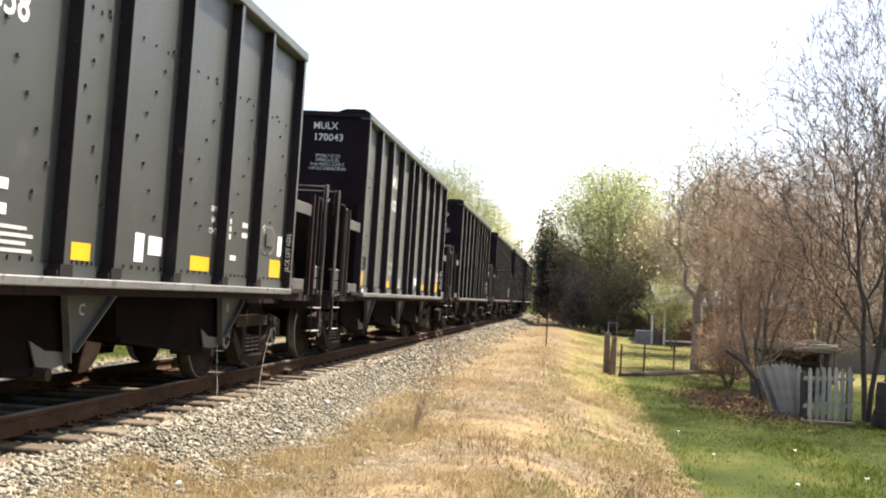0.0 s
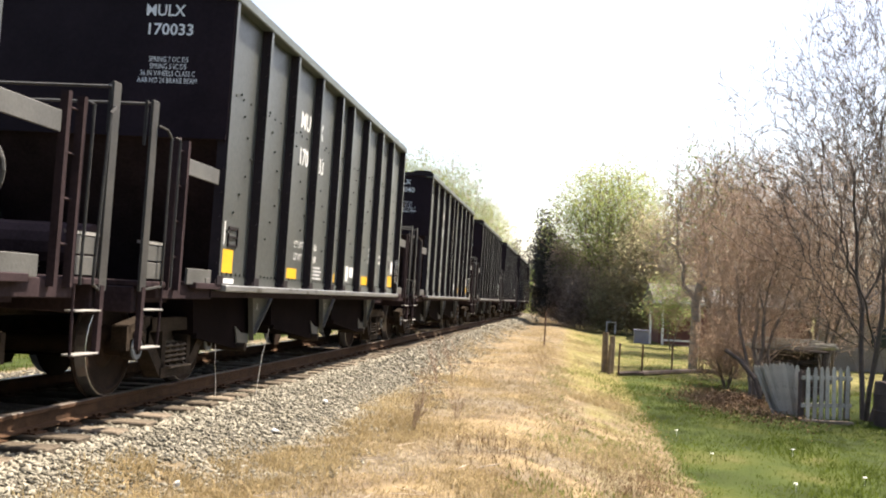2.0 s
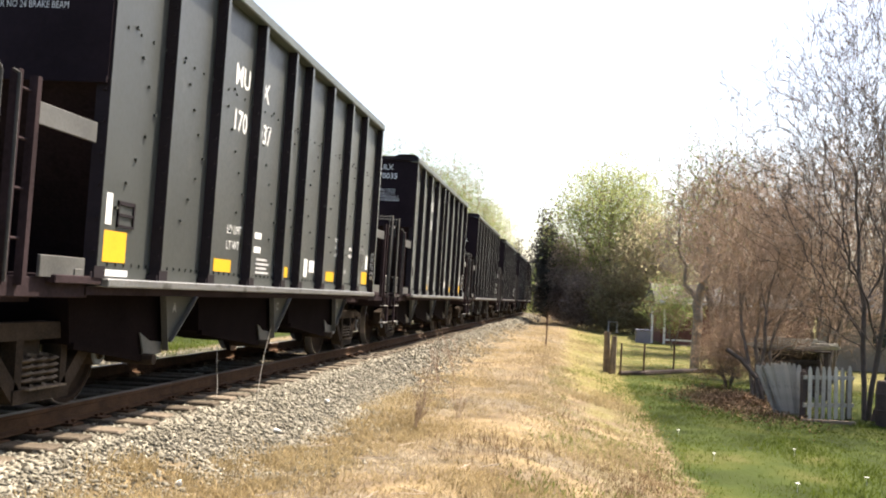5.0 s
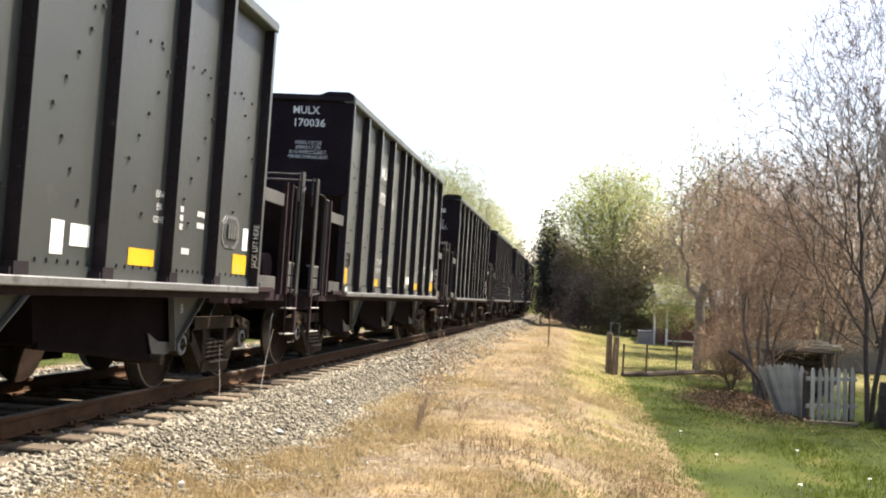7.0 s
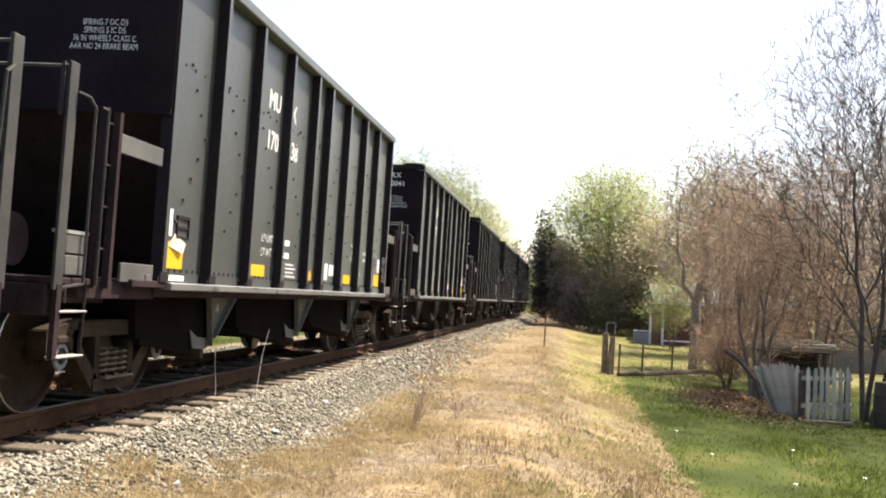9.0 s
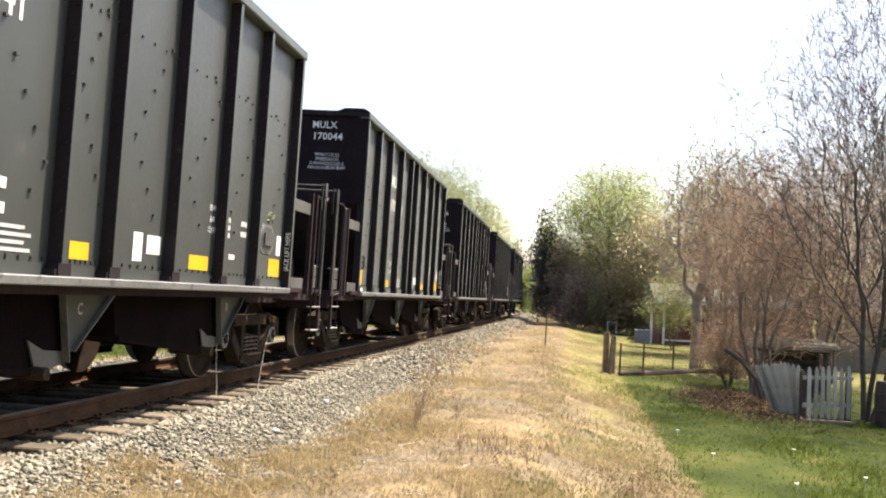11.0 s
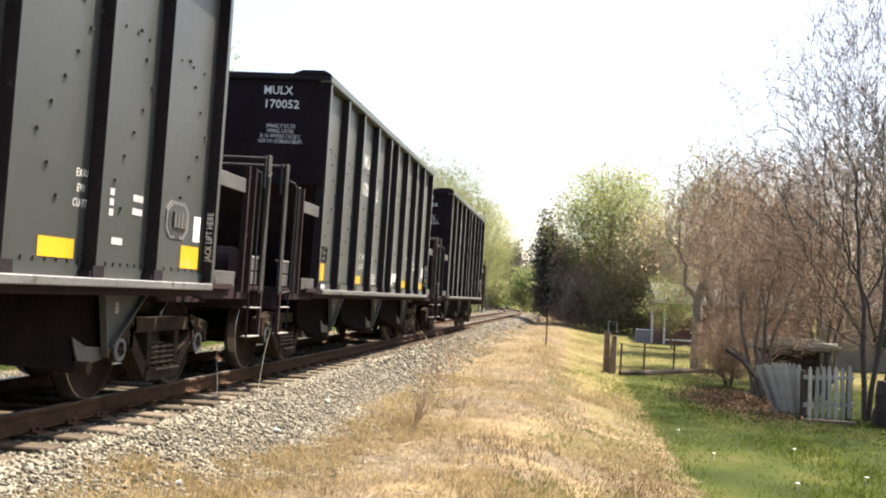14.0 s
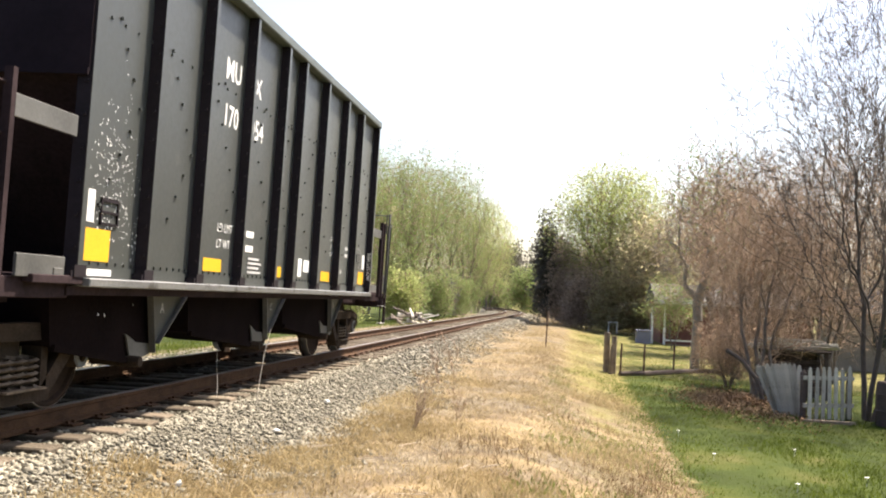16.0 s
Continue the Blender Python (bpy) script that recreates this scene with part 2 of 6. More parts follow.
def prism(bm, outline, axis, a, b):
    """Extrudes an outline (pairs) along axis x or y between a and b."""
    def at(p, s):
        return (s, p[0], p[1]) if axis == "x" else (p[0], s, p[1])
    lo, hi = [bm.verts.new(at(p, a)) for p in outline], [bm.verts.new(at(p, b)) for p in outline]
    k = len(outline)
    bm.faces.new(lo)
    bm.faces.new(hi[::-1])
    for i in range(k):
        bm.faces.new((lo[i], hi[i], hi[(i + 1) % k], lo[(i + 1) % k]))
    bmesh.ops.recalc_face_normals(bm, faces=bm.faces[:])
    return bm


def rod(bm, p, q, r, n=8, r2=None):
    """A round bar from p to q."""
    p, q = Vector(p), Vector(q)
    w = (q - p).normalized()
    u = w.orthogonal().normalized()
    v = w.cross(u)
    r2 = r if r2 is None else r2
    a = [bm.verts.new(p + r * (math.cos(2 * math.pi * i / n) * u + math.sin(2 * math.pi * i / n) * v)) for i in range(n)]
    b = [bm.verts.new(q + r2 * (math.cos(2 * math.pi * i / n) * u + math.sin(2 * math.pi * i / n) * v)) for i in range(n)]
    for i in range(n):
        bm.faces.new((a[i], a[(i + 1) % n], b[(i + 1) % n], b[i]))
    bm.faces.new(a[::-1])
    bm.faces.new(b)
    return bm


def bent(bm, pts, r, n=6):
    for p, q in zip(pts, pts[1:]):
        rod(bm, p, q, r, n)
    return bm


def beam(bm, p, q, w, h):
    """A square bar from p to q in the plane of constant x, w thick along x and h deep."""
    p, q = Vector(p), Vector(q)
    d = (q - p).normalized()
    up = d.cross(Vector((1, 0, 0))).normalized() * h / 2
    sx = Vector((w / 2, 0, 0))
    a = [bm.verts.new(p + i * sx + j * up) for i, j in ((-1, -1), (1, -1), (1, 1), (-1, 1))]
    b = [bm.verts.new(q + i * sx + j * up) for i, j in ((-1, -1), (1, -1), (1, 1), (-1, 1))]
    for i in range(4):
        bm.faces.new((a[i], a[(i + 1) % 4], b[(i + 1) % 4], b[i]))
    bm.faces.new(a[::-1])
    bm.faces.new(b)
    bmesh.ops.recalc_face_normals(bm, faces=bm.faces[:])
    return bm


def lathe(bm, profile, axis_x=True, n=32):
    """Turns pairs (along, radius) round the x axis."""
    rings = []
    for a, r in profile:
        rings.append([bm.verts.new((a, r * math.cos(2 * math.pi * i / n), r * math.sin(2 * math.pi * i / n))) for i in range(n)])
    for s, t in zip(rings, rings[1:]):
        for i in range(n):
            bm.faces.new((s[i], s[(i + 1) % n], t[(i + 1) % n], t[i]))
    bm.faces.new(rings[0][::-1])
    bm.faces.new(rings[-1])
    bmesh.ops.recalc_face_normals(bm, faces=bm.faces[:])
    return bm


def raw_mesh(name, verts, faces, material, parent=None, smooth=False):
    me = bpy.data.meshes.new(name)
    verts, faces = np.asarray(verts, np.float32), np.asarray(faces, np.int32)
    k = faces.shape[1]
    me.vertices.add(len(verts))
    me.vertices.foreach_set("co", verts.ravel())
    me.loops.add(faces.size)
    me.loops.foreach_set("vertex_index", faces.ravel())
    me.polygons.add(len(faces))
    me.polygons.foreach_set("loop_start", np.arange(0, faces.size, k, dtype=np.int32))
    me.polygons.foreach_set("loop_total", np.full(len(faces), k, np.int32))
    if smooth:
        me.polygons.foreach_set("use_smooth", np.ones(len(faces), bool))
    me.update(calc_edges=True)
    me.materials.append(material)
    ob = new(name, me)
    ob.parent = parent
    return ob


NUMBERS = ("170058", "170043", "170033", "170040", "170037", "170035", "170036", "170038", "170041", "170044", "170034", "170052", "170054")
END_DATA = "SPRING 7 OC D5\nSPRING 5 IC D5\n36 IN WHEELS CLASS C\nAAR NO 24 BRAKE BEAM"
LOADS = {"170043": "30000\n56000", "170033": "30000\n56000", "170040": "29900\n56100", "170035": "30000\n56000", "170036": "29900\n56100",
         "170044": "29800\n56200", "170034": "30000\n56000", "170052": "30100\n55900"}
TEXTS = [*sorted({n for v in LOADS.values() for n in v.split()}), "LD LMT", "LT WT", "EXW", "EW", "CU FT", "MULX", "MU", "LX", "170", "A", "B", "C", "JACK LIFT HERE", END_DATA, *NUMBERS, *(k[3:] for k in NUMBERS)]


def cut_letters():
    """The lettering of the train in the built-in font, one flat mesh a text, one unit high."""
    made = []
    for k in TEXTS:
        cu = bpy.data.curves.new("text", "FONT")
        cu.body, cu.size, cu.align_x, cu.resolution_u, cu.space_line = k, 1.0, "CENTER", 2, 0.92
        cu.offset = 0.0 if " " in k or "W" in k else 0.016
        made.append(new("text", cu))
    deps = bpy.context.evaluated_depsgraph_get()
    cut = {k: bpy.data.meshes.new_from_object(ob.evaluated_get(deps)) for k, ob in zip(TEXTS, made)}
    for ob in made:
        bpy.data.curves.remove(ob.data)
    return cut


CUT = cut_letters()


def letters(name, text, size, material, parent, m, stretch=1.0):
    me = CUT[text].copy()
    me.transform(Matrix.Diagonal((stretch * size, size, size, 1)))
    me.materials.clear()
    me.materials.append(material)
    ob = new(name, me)
    ob.parent, ob.matrix_basis = parent, m
    return tagged(ob, kind="stuff") if size < 0.14 else ob


# ---- the line of the track ----
TRACK_X, BEND_Y, BEND_R = -4.99, 77.0, 255.0


def track(s):
    """The place and heading (turn to the left) at s metres along the track from abreast of the camera."""
    if s < BEND_Y:
        return TRACK_X, s, 0.0
    a = (s - BEND_Y) / BEND_R
    return TRACK_X - BEND_R * (1 - math.cos(a)), BEND_Y + BEND_R * math.sin(a), a


def offset_from_track(x, y):
    """The distance to the right of the track's centre line."""
    if y < BEND_Y:
        return x - TRACK_X
    cx = TRACK_X - BEND_R
    return math.hypot(x - cx, y - BEND_Y) - BEND_R


def smooth_step(a, b, v):
    t = min(1.0, max(0.0, (v - a) / (b - a)))
    return t * t * (3 - 2 * t)


def stone_edge(y):
    """How far from the track's middle the loose stone reaches before the straw begins."""
    return 2.8 - 0.75 * math.exp(-max(0.0, y - 6.6) / 2.6) - 0.75 * smooth_step(8, 32, y) + 0.22 * noise.noise((y * 0.8, 3.1, 0)) + 0.12 * noise.noise((y * 2.9, 8.1, 0))


def ground_z(x, y):
    """The embankment: a flat stone bed, its shoulder, a dry berm, then a bank down to the lawn."""
    d = offset_from_track(x, y)
    a = abs(d)
    z = -0.22 - 0.30 * smooth_step(1.45, 2.4, a)
    far = smooth_step(25, 60, y)
    if d > 0:
        z -= (0.43 - 0.1 * far) * smooth_step(4.0 - 0.5 * far, 6.5 + 0.6 * far, d) + 0.12 * smooth_step(6.5, 12, d)
        z += 0.03 * math.exp(-((d - 4.3) / 0.9) ** 2)
    else:
        z -= 0.25 * smooth_step(2.5, 8, a)
    k = min(1.0, max(0.0, (a - 1.7) / 0.8))
    z += k * (0.012 * noise.noise((x * 0.7, y * 0.5, 0)) + 0.010 * noise.noise((x * 2.3, y * 1.9, 3)))
    return z


# ---- the ground ----
def spaced(*stretches):
    out = []
    for a, b, step in stretches:
        out += list(np.arange(a, b, step))
    return out + [stretches[-1][1]]


def build_ground():
    xs = spaced((-900, -100, 80), (-100, -30, 7), (-30, -9, 1.5), (-9, -3.6, 0.3), (-3.6, 2.4, 0.12), (2.4, 9, 0.3), (9, 30, 1.5), (30, 100, 7), (100, 900, 80))
    ys = spaced((-900, -100, 80), (-100, -10, 6), (-10, 3, 0.8), (3, 16, 0.13), (16, 32, 0.3), (32, 70, 0.8), (70, 150, 2.5), (150, 300, 12), (300, 1500, 100))
    nx, ny = len(xs), len(ys)
    verts = np.array([(x, y, ground_z(x, y)) for y in ys for x in xs])
    i = np.arange(ny - 1)[:, None] * nx + np.arange(nx - 1)[None, :]
    faces = np.stack((i, i + 1, i + 1 + nx, i + nx), -1).reshape(-1, 4)
    ob = raw_mesh("ground", verts, faces, M_GROUND, smooth=True)
    lawn, stone, olive = np.zeros(len(verts)), np.zeros(len(verts)), np.zeros(len(verts))
    for k, (x, y, z) in enumerate(verts):
        d = offset_from_track(x, y)
        lawn[k] = smooth_step(5.9, 6.9, d + 0.5 * smooth_step(30, 60, y)) * (1 - 0.52 * smooth_step(25, 31, y)) if d > 0 else smooth_step(4.4, 6.2, -d)
        olive[k] = (0.4 + 0.4 * smooth_step(12, 30, y)) * smooth_step(3.8, 5.6, d) * (1 - smooth_step(7, 9, d) * (1 - smooth_step(24, 30, y)))
        e = stone_edge(y) if d > 0 else 4.3
        stone[k] = 1 - smooth_step(e - 0.7, e + 0.15, abs(d))
    for name, values in (("lawn", lawn), ("stone", stone), ("olive", olive)):
        ob.data.attributes.new(name, "FLOAT", "POINT").data.foreach_set("value", values.astype(np.float32))
    return tagged(ob, "dry grass embankment falling to a green lawn", "ground", kind="structure")


build_ground()


def stones_mesh(name, spots, material, parent=None, rng=None):
    """Many small broken stones as one mesh: each a squashed, skewed octahedron with cut corners."""
    base = np.array([(1, 0, 0), (0, 1, 0), (-1, 0, 0), (0, -1, 0), (0.3, 0.2, 0.9), (-0.25, 0.1, -0.8), (0.75, 0.7, 0.35), (-0.7, -0.65, 0.4)])
    tri = np.array([(0, 6, 4), (6, 1, 4), (1, 2, 4), (2, 7, 4), (7, 3, 4), (3, 0, 4), (0, 1, 6), (2, 3, 7), (1, 0, 5), (2, 1, 5), (3, 2, 5), (0, 3, 5)])
    k = len(spots)
    v = np.repeat(base[None], k, 0) + rng.normal(0, 0.16, (k, 8, 3))
    v *= rng.uniform(0.55, 1.3, (k, 1, 3)) * np.array((1.15, 1.15, 0.72)) * spots[:, 3][:, None, None]
    a, b = rng.uniform(0, 6.28, k), rng.normal(0, 0.5, k)
    ca, sa, cb, sb = np.cos(a), np.sin(a), np.cos(b), np.sin(b)
    x, y, z = v[..., 0].copy(), v[..., 1].copy(), v[..., 2].copy()
    y, z = y * cb[:, None] - z * sb[:, None], y * sb[:, None] + z * cb[:, None]
    x, y = x * ca[:, None] - y * sa[:, None], x * sa[:, None] + y * ca[:, None]
    v = np.stack((x, y, z), -1) + spots[:, None, :3]
    f = tri[None] + 8 * np.arange(k)[:, None, None]
    return raw_mesh(name, v.reshape(-1, 3), f.reshape(-1, 3), material, parent)


def build_ballast():
    rng = np.random.default_rng(5)
    spots = []

    def strew(n, y0, y1, d0, d1, size):
        for _ in range(n):
            y = rng.uniform(y0, y1)
            d = rng.uniform(d0, d1)
            x = track(y)[0] + d
            if d > 1.2 and rng.random() < (d - stone_edge(y) + 0.35) / 0.9 + 0.6 * noise.noise((x * 1.1, y * 0.6, 7)) + 0.3 * noise.noise((x * 4, y * 3, 2)):
                continue
            spots.append((x, y, ground_z(x, y) + rng.uniform(-0.25, 0.7) * size, size * rng.uniform(0.55, 1.35)))
    strew(40000, 4.5, 17, 0.95, 3.8, 0.0205)
    strew(4500, 4.5, 17, 2.2, 4.2, 0.02)
    strew(12000, 17, 40, 0.95, 3.7, 0.033)
    strew(4500, 40, 95, 0.95, 3.2, 0.06)
    strew(3500, 12, 90, -2.6, 0.9, 0.05)
    strew(9000, 8, 28, -4.4, -1.1, 0.034)
    strew(7000, 4.5, 20, 0.84, 1.5, 0.026)
    ob = stones_mesh("ballast", np.array(spots), M_STONE, rng=rng)
    return tagged(ob, "pale grey crushed stone ballast along the track", "gravel", kind="stuff")


build_ballast()


def build_track():
    line = tagged(new("railway_track"), "rusty single railway track on weathered wooden sleepers", "railway track", kind="structure")
    prof = [(-0.07, -0.155), (0.07, -0.155), (0.07, -0.143), (0.012, -0.125), (0.010, -0.045), (0.035, -0.036), (0.035, -0.006), (0.028, 0.0),
            (-0.028, 0.0), (-0.035, -0.006), (-0.035, -0.036), (-0.010, -0.045), (-0.012, -0.125), (-0.07, -0.143)]
    ss = list(np.arange(-60, 72, 12)) + list(np.arange(72, 260, 4))
    for side in (-1, 1):
        bm = bmesh.new()
        rings = []
        for s in ss:
            x, y, a = track(s)
            r = Matrix.Translation((x, y, 0)) @ Matrix.Rotation(a, 4, "Z")
            rings.append([bm.verts.new(r @ Vector((side * 0.7525 + p, 0, z))) for p, z in prof])
        k = len(prof)
        for a, b in zip(rings, rings[1:]):
            for i in range(k):
                f = bm.faces.new((a[i], a[(i + 1) % k], b[(i + 1) % k], b[i]))
                f.material_index = 1 if i in (6, 7, 8) else 0
        bmesh.ops.recalc_face_normals(bm, faces=bm.faces[:])
        ob = part("rail", bm, M_RAIL, line, "rusty steel rail with a worn bright head")
        ob.data.materials.append(M_HEAD)
    bm = bmesh.new()
    box(bm, -1.3, 1.3, -0.115, 0.115, -0.34, -0.165, 0.012)
    first = None
    rng = random.Random(3)
    s = 3.0
    while s < 150:
        x, y, a = track(s)
        m = pose(x + rng.uniform(-0.07, 0.07), y, rng.uniform(-0.012, 0.006), 0, 0, math.degrees(a) + rng.uniform(-1.5, 1.5))
        if first is None:
            first = part("sleeper", bm, M_TIE, line)
            first.matrix_basis = m
        else:
            again("sleeper", first, line, m)
        s += 0.52 + rng.uniform(-0.03, 0.03)
    plate = bmesh.new()
    box(plate, -0.17, 0.17, -0.09, 0.09, -0.168, -0.15)
    for dx in (-0.1, 0.1):
        for dy in (-0.05, 0.05):
            box(plate, dx - 0.014, dx + 0.014, dy - 0.014, dy + 0.014, -0.152, -0.128)
    first = None
    s = 3.0
    rng = random.Random(3)
    while s < 40:
        rng.uniform(0, 1), rng.uniform(0, 1), rng.uniform(0, 1)
        for side in (-0.7525, 0.7525):
            x, y, a = track(s)
            m = pose(x + side, y, 0.001)
            if first is None:
                first = part("tie_plate", plate, M_RAIL, line)
                first.matrix_basis = m
            else:
                again("tie_plate", first, line, m)
        s += 0.52 + rng.uniform(-0.03, 0.03)
    return line


build_track()

# ---- the hopper cars ----
HW, TOP, SILL = 1.485, 4.057, 1.072          # half width over the ribs, top, and side sill
RIBS = (-5.00, -3.87, -2.755, -1.565, -0.39, 0.355, 1.515, 2.715, 3.765, 5.03)
PANEL_X = HW - 0.107
TRUCK_Y, AXLE = 4.95, 0.889
LEAN = Matrix.Translation((0, 0, 0.025)) @ Matrix.Rotation(radians(0.96), 4, "Y")     # the bodies lean on their springs


def wheelset(parent):
    bm = bmesh.new()
    for s in (-1, 1):
        prof = [(0.660, 0.10), (0.672, 0.12), (0.680, 0.30), (0.672, 0.40), (0.672, 0.482), (0.690, 0.484), (0.705, 0.459), (0.800, 0.452),
                (0.803, 0.445), (0.803, 0.405), (0.775, 0.385), (0.745, 0.20), (0.785, 0.13), (0.790, 0.10)]
        t = bmesh.new()
        lathe(t, [(s * a, r) for a, r in prof], n=30)
        me = bpy.data.meshes.new("tmp")
        t.to_mesh(me)
        t.free()
        bm.from_mesh(me)
        bpy.data.meshes.remove(me)
    rod(bm, (-0.95, 0, 0), (0.95, 0, 0), 0.085, 12)
    for f in bm.faces:
        c = f.calc_center_median()
        if abs(math.hypot(c.y, c.z) - 0.455) < 0.012 and 0.69 < abs(c.x) < 0.802:
            f.material_index = 1
    ob = part("wheelset", bm, M_WHEEL, parent, "dull rusty steel wheels on an axle")
    ob.data.materials.append(M_TREAD)
    # the end caps turn with the axle
    for s in (-1, 1):
        bm = bmesh.new()
        t = s * 1.075
        lathe(bm, [(s * 0.95, 0.09), (s * 0.95, 0.112), (s * 1.06, 0.112), (t, 0.105), (t, 0.066), (s * 1.068, 0.062), (s * 1.068, 0.02)], n=20)
        for k in range(3):
            a = k * 2.0944
            rod(bm, (s * 1.066, 0.04 * math.cos(a), 0.04 * math.sin(a)), (s * 1.092, 0.04 * math.cos(a), 0.04 * math.sin(a)), 0.016, 6)
        for f in bm.faces:
            c = f.calc_center_median()
            f.material_index = 1 if abs(c.x) > 1.059 and math.hypot(c.y, c.z) > 0.07 else 0
        part("bearing_cap", bm, M_CAST, ob, "bearing end cap with a blue ring and three bolts").data.materials.append(M_BLUE)
    return ob


def coil(bm, x, y, z0, z1, r, w, turns=5.0, n=12):
    prev = None
    steps = int(turns * n)
    for i in range(steps + 1):
        a = 2 * math.pi * i / n
        c = Vector((x + r * math.cos(a), y + r * math.sin(a), z0 + (z1 - z0) * i / steps))
        rad = Vector((math.cos(a), math.sin(a), 0))
        ring = [bm.verts.new(c + w * (math.cos(t) * rad + math.sin(t) * Vector((0, 0, 1)))) for t in (0.0, 2.09, 4.19)]
        if prev:
            for k in range(3):
                bm.faces.new((prev[k], prev[(k + 1) % 3], ring[(k + 1) % 3], ring[k]))
        prev = ring


def build_truck(parent, y):
    bm = bmesh.new()
    box(bm, -0.95, 0.95, -0.2, 0.2, 0.42, 0.68, 0.03)      # bolster
    box(bm, -0.4, 0.4, -0.42, 0.42, 0.55, 0.64, 0.02)
    for s in (-1, 1):
        for a in (-1, 1):
            rod(bm, (-0.85, a * 0.36, 0.33), (0.85, a * 0.36, 0.33), 0.035, 8)    # brake beams
    truck = part("truck", bm, M_CAST, parent, "dusty black cast steel truck bolster and brake beams")
    truck.matrix_basis = pose(0, y, 0)
    for s in (-1, 1):
        bm = bmesh.new()
        x = s * 1.0
        w = 0.15
        beam(bm, (x, -0.66, 0.66), (x, 0.66, 0.66), w, 0.13)
        for a in (-1, 1):
            beam(bm, (x, a * 0.60, 0.68), (x, a * 1.07, 0.60), w, 0.14)
            beam(bm, (x, a * 1.09, 0.66), (x, a * 1.09, 0.44), w, 0.07)
            beam(bm, (x, a * 0.69, 0.66), (x, a * 0.69, 0.46), w, 0.07)
            beam(bm, (x, a * 0.76, 0.60), (x, a * 0.33, 0.20), w, 0.13)
            beam(bm, (x, a * 0.31, 0.60), (x, a * 0.31, 0.24), w, 0.09)
            box(bm, x - 0.1, x + 0.1, a * AXLE - 0.12, a * AXLE + 0.12, 0.555, 0.62, 0.015)
        beam(bm, (x, -0.38, 0.19), (x, 0.38, 0.19), w + 0.03, 0.10)
        part("side_frame", bm, M_CAST, truck, "cast side frame")
        for a in (-0.17, 0.0, 0.17):
            bm = bmesh.new()
            coil(bm, x + s * 0.015, a, 0.25, 0.47, 0.075, 0.018, 4.5, 10)
            part("coil_spring", bm, M_SPRING, truck, "rusty coil spring")
        bm = bmesh.new()
        box(bm, x - 0.14, x + 0.14, -0.26, 0.26, 0.235, 0.25)
        part("spring_seat", bm, M_SPRING, truck)
    sets = []
    for a in (-1, 1):
        w = wheelset(truck)
        w.matrix_basis = pose(0, a * AXLE, 0.457)
        sets.append(w)
    return truck


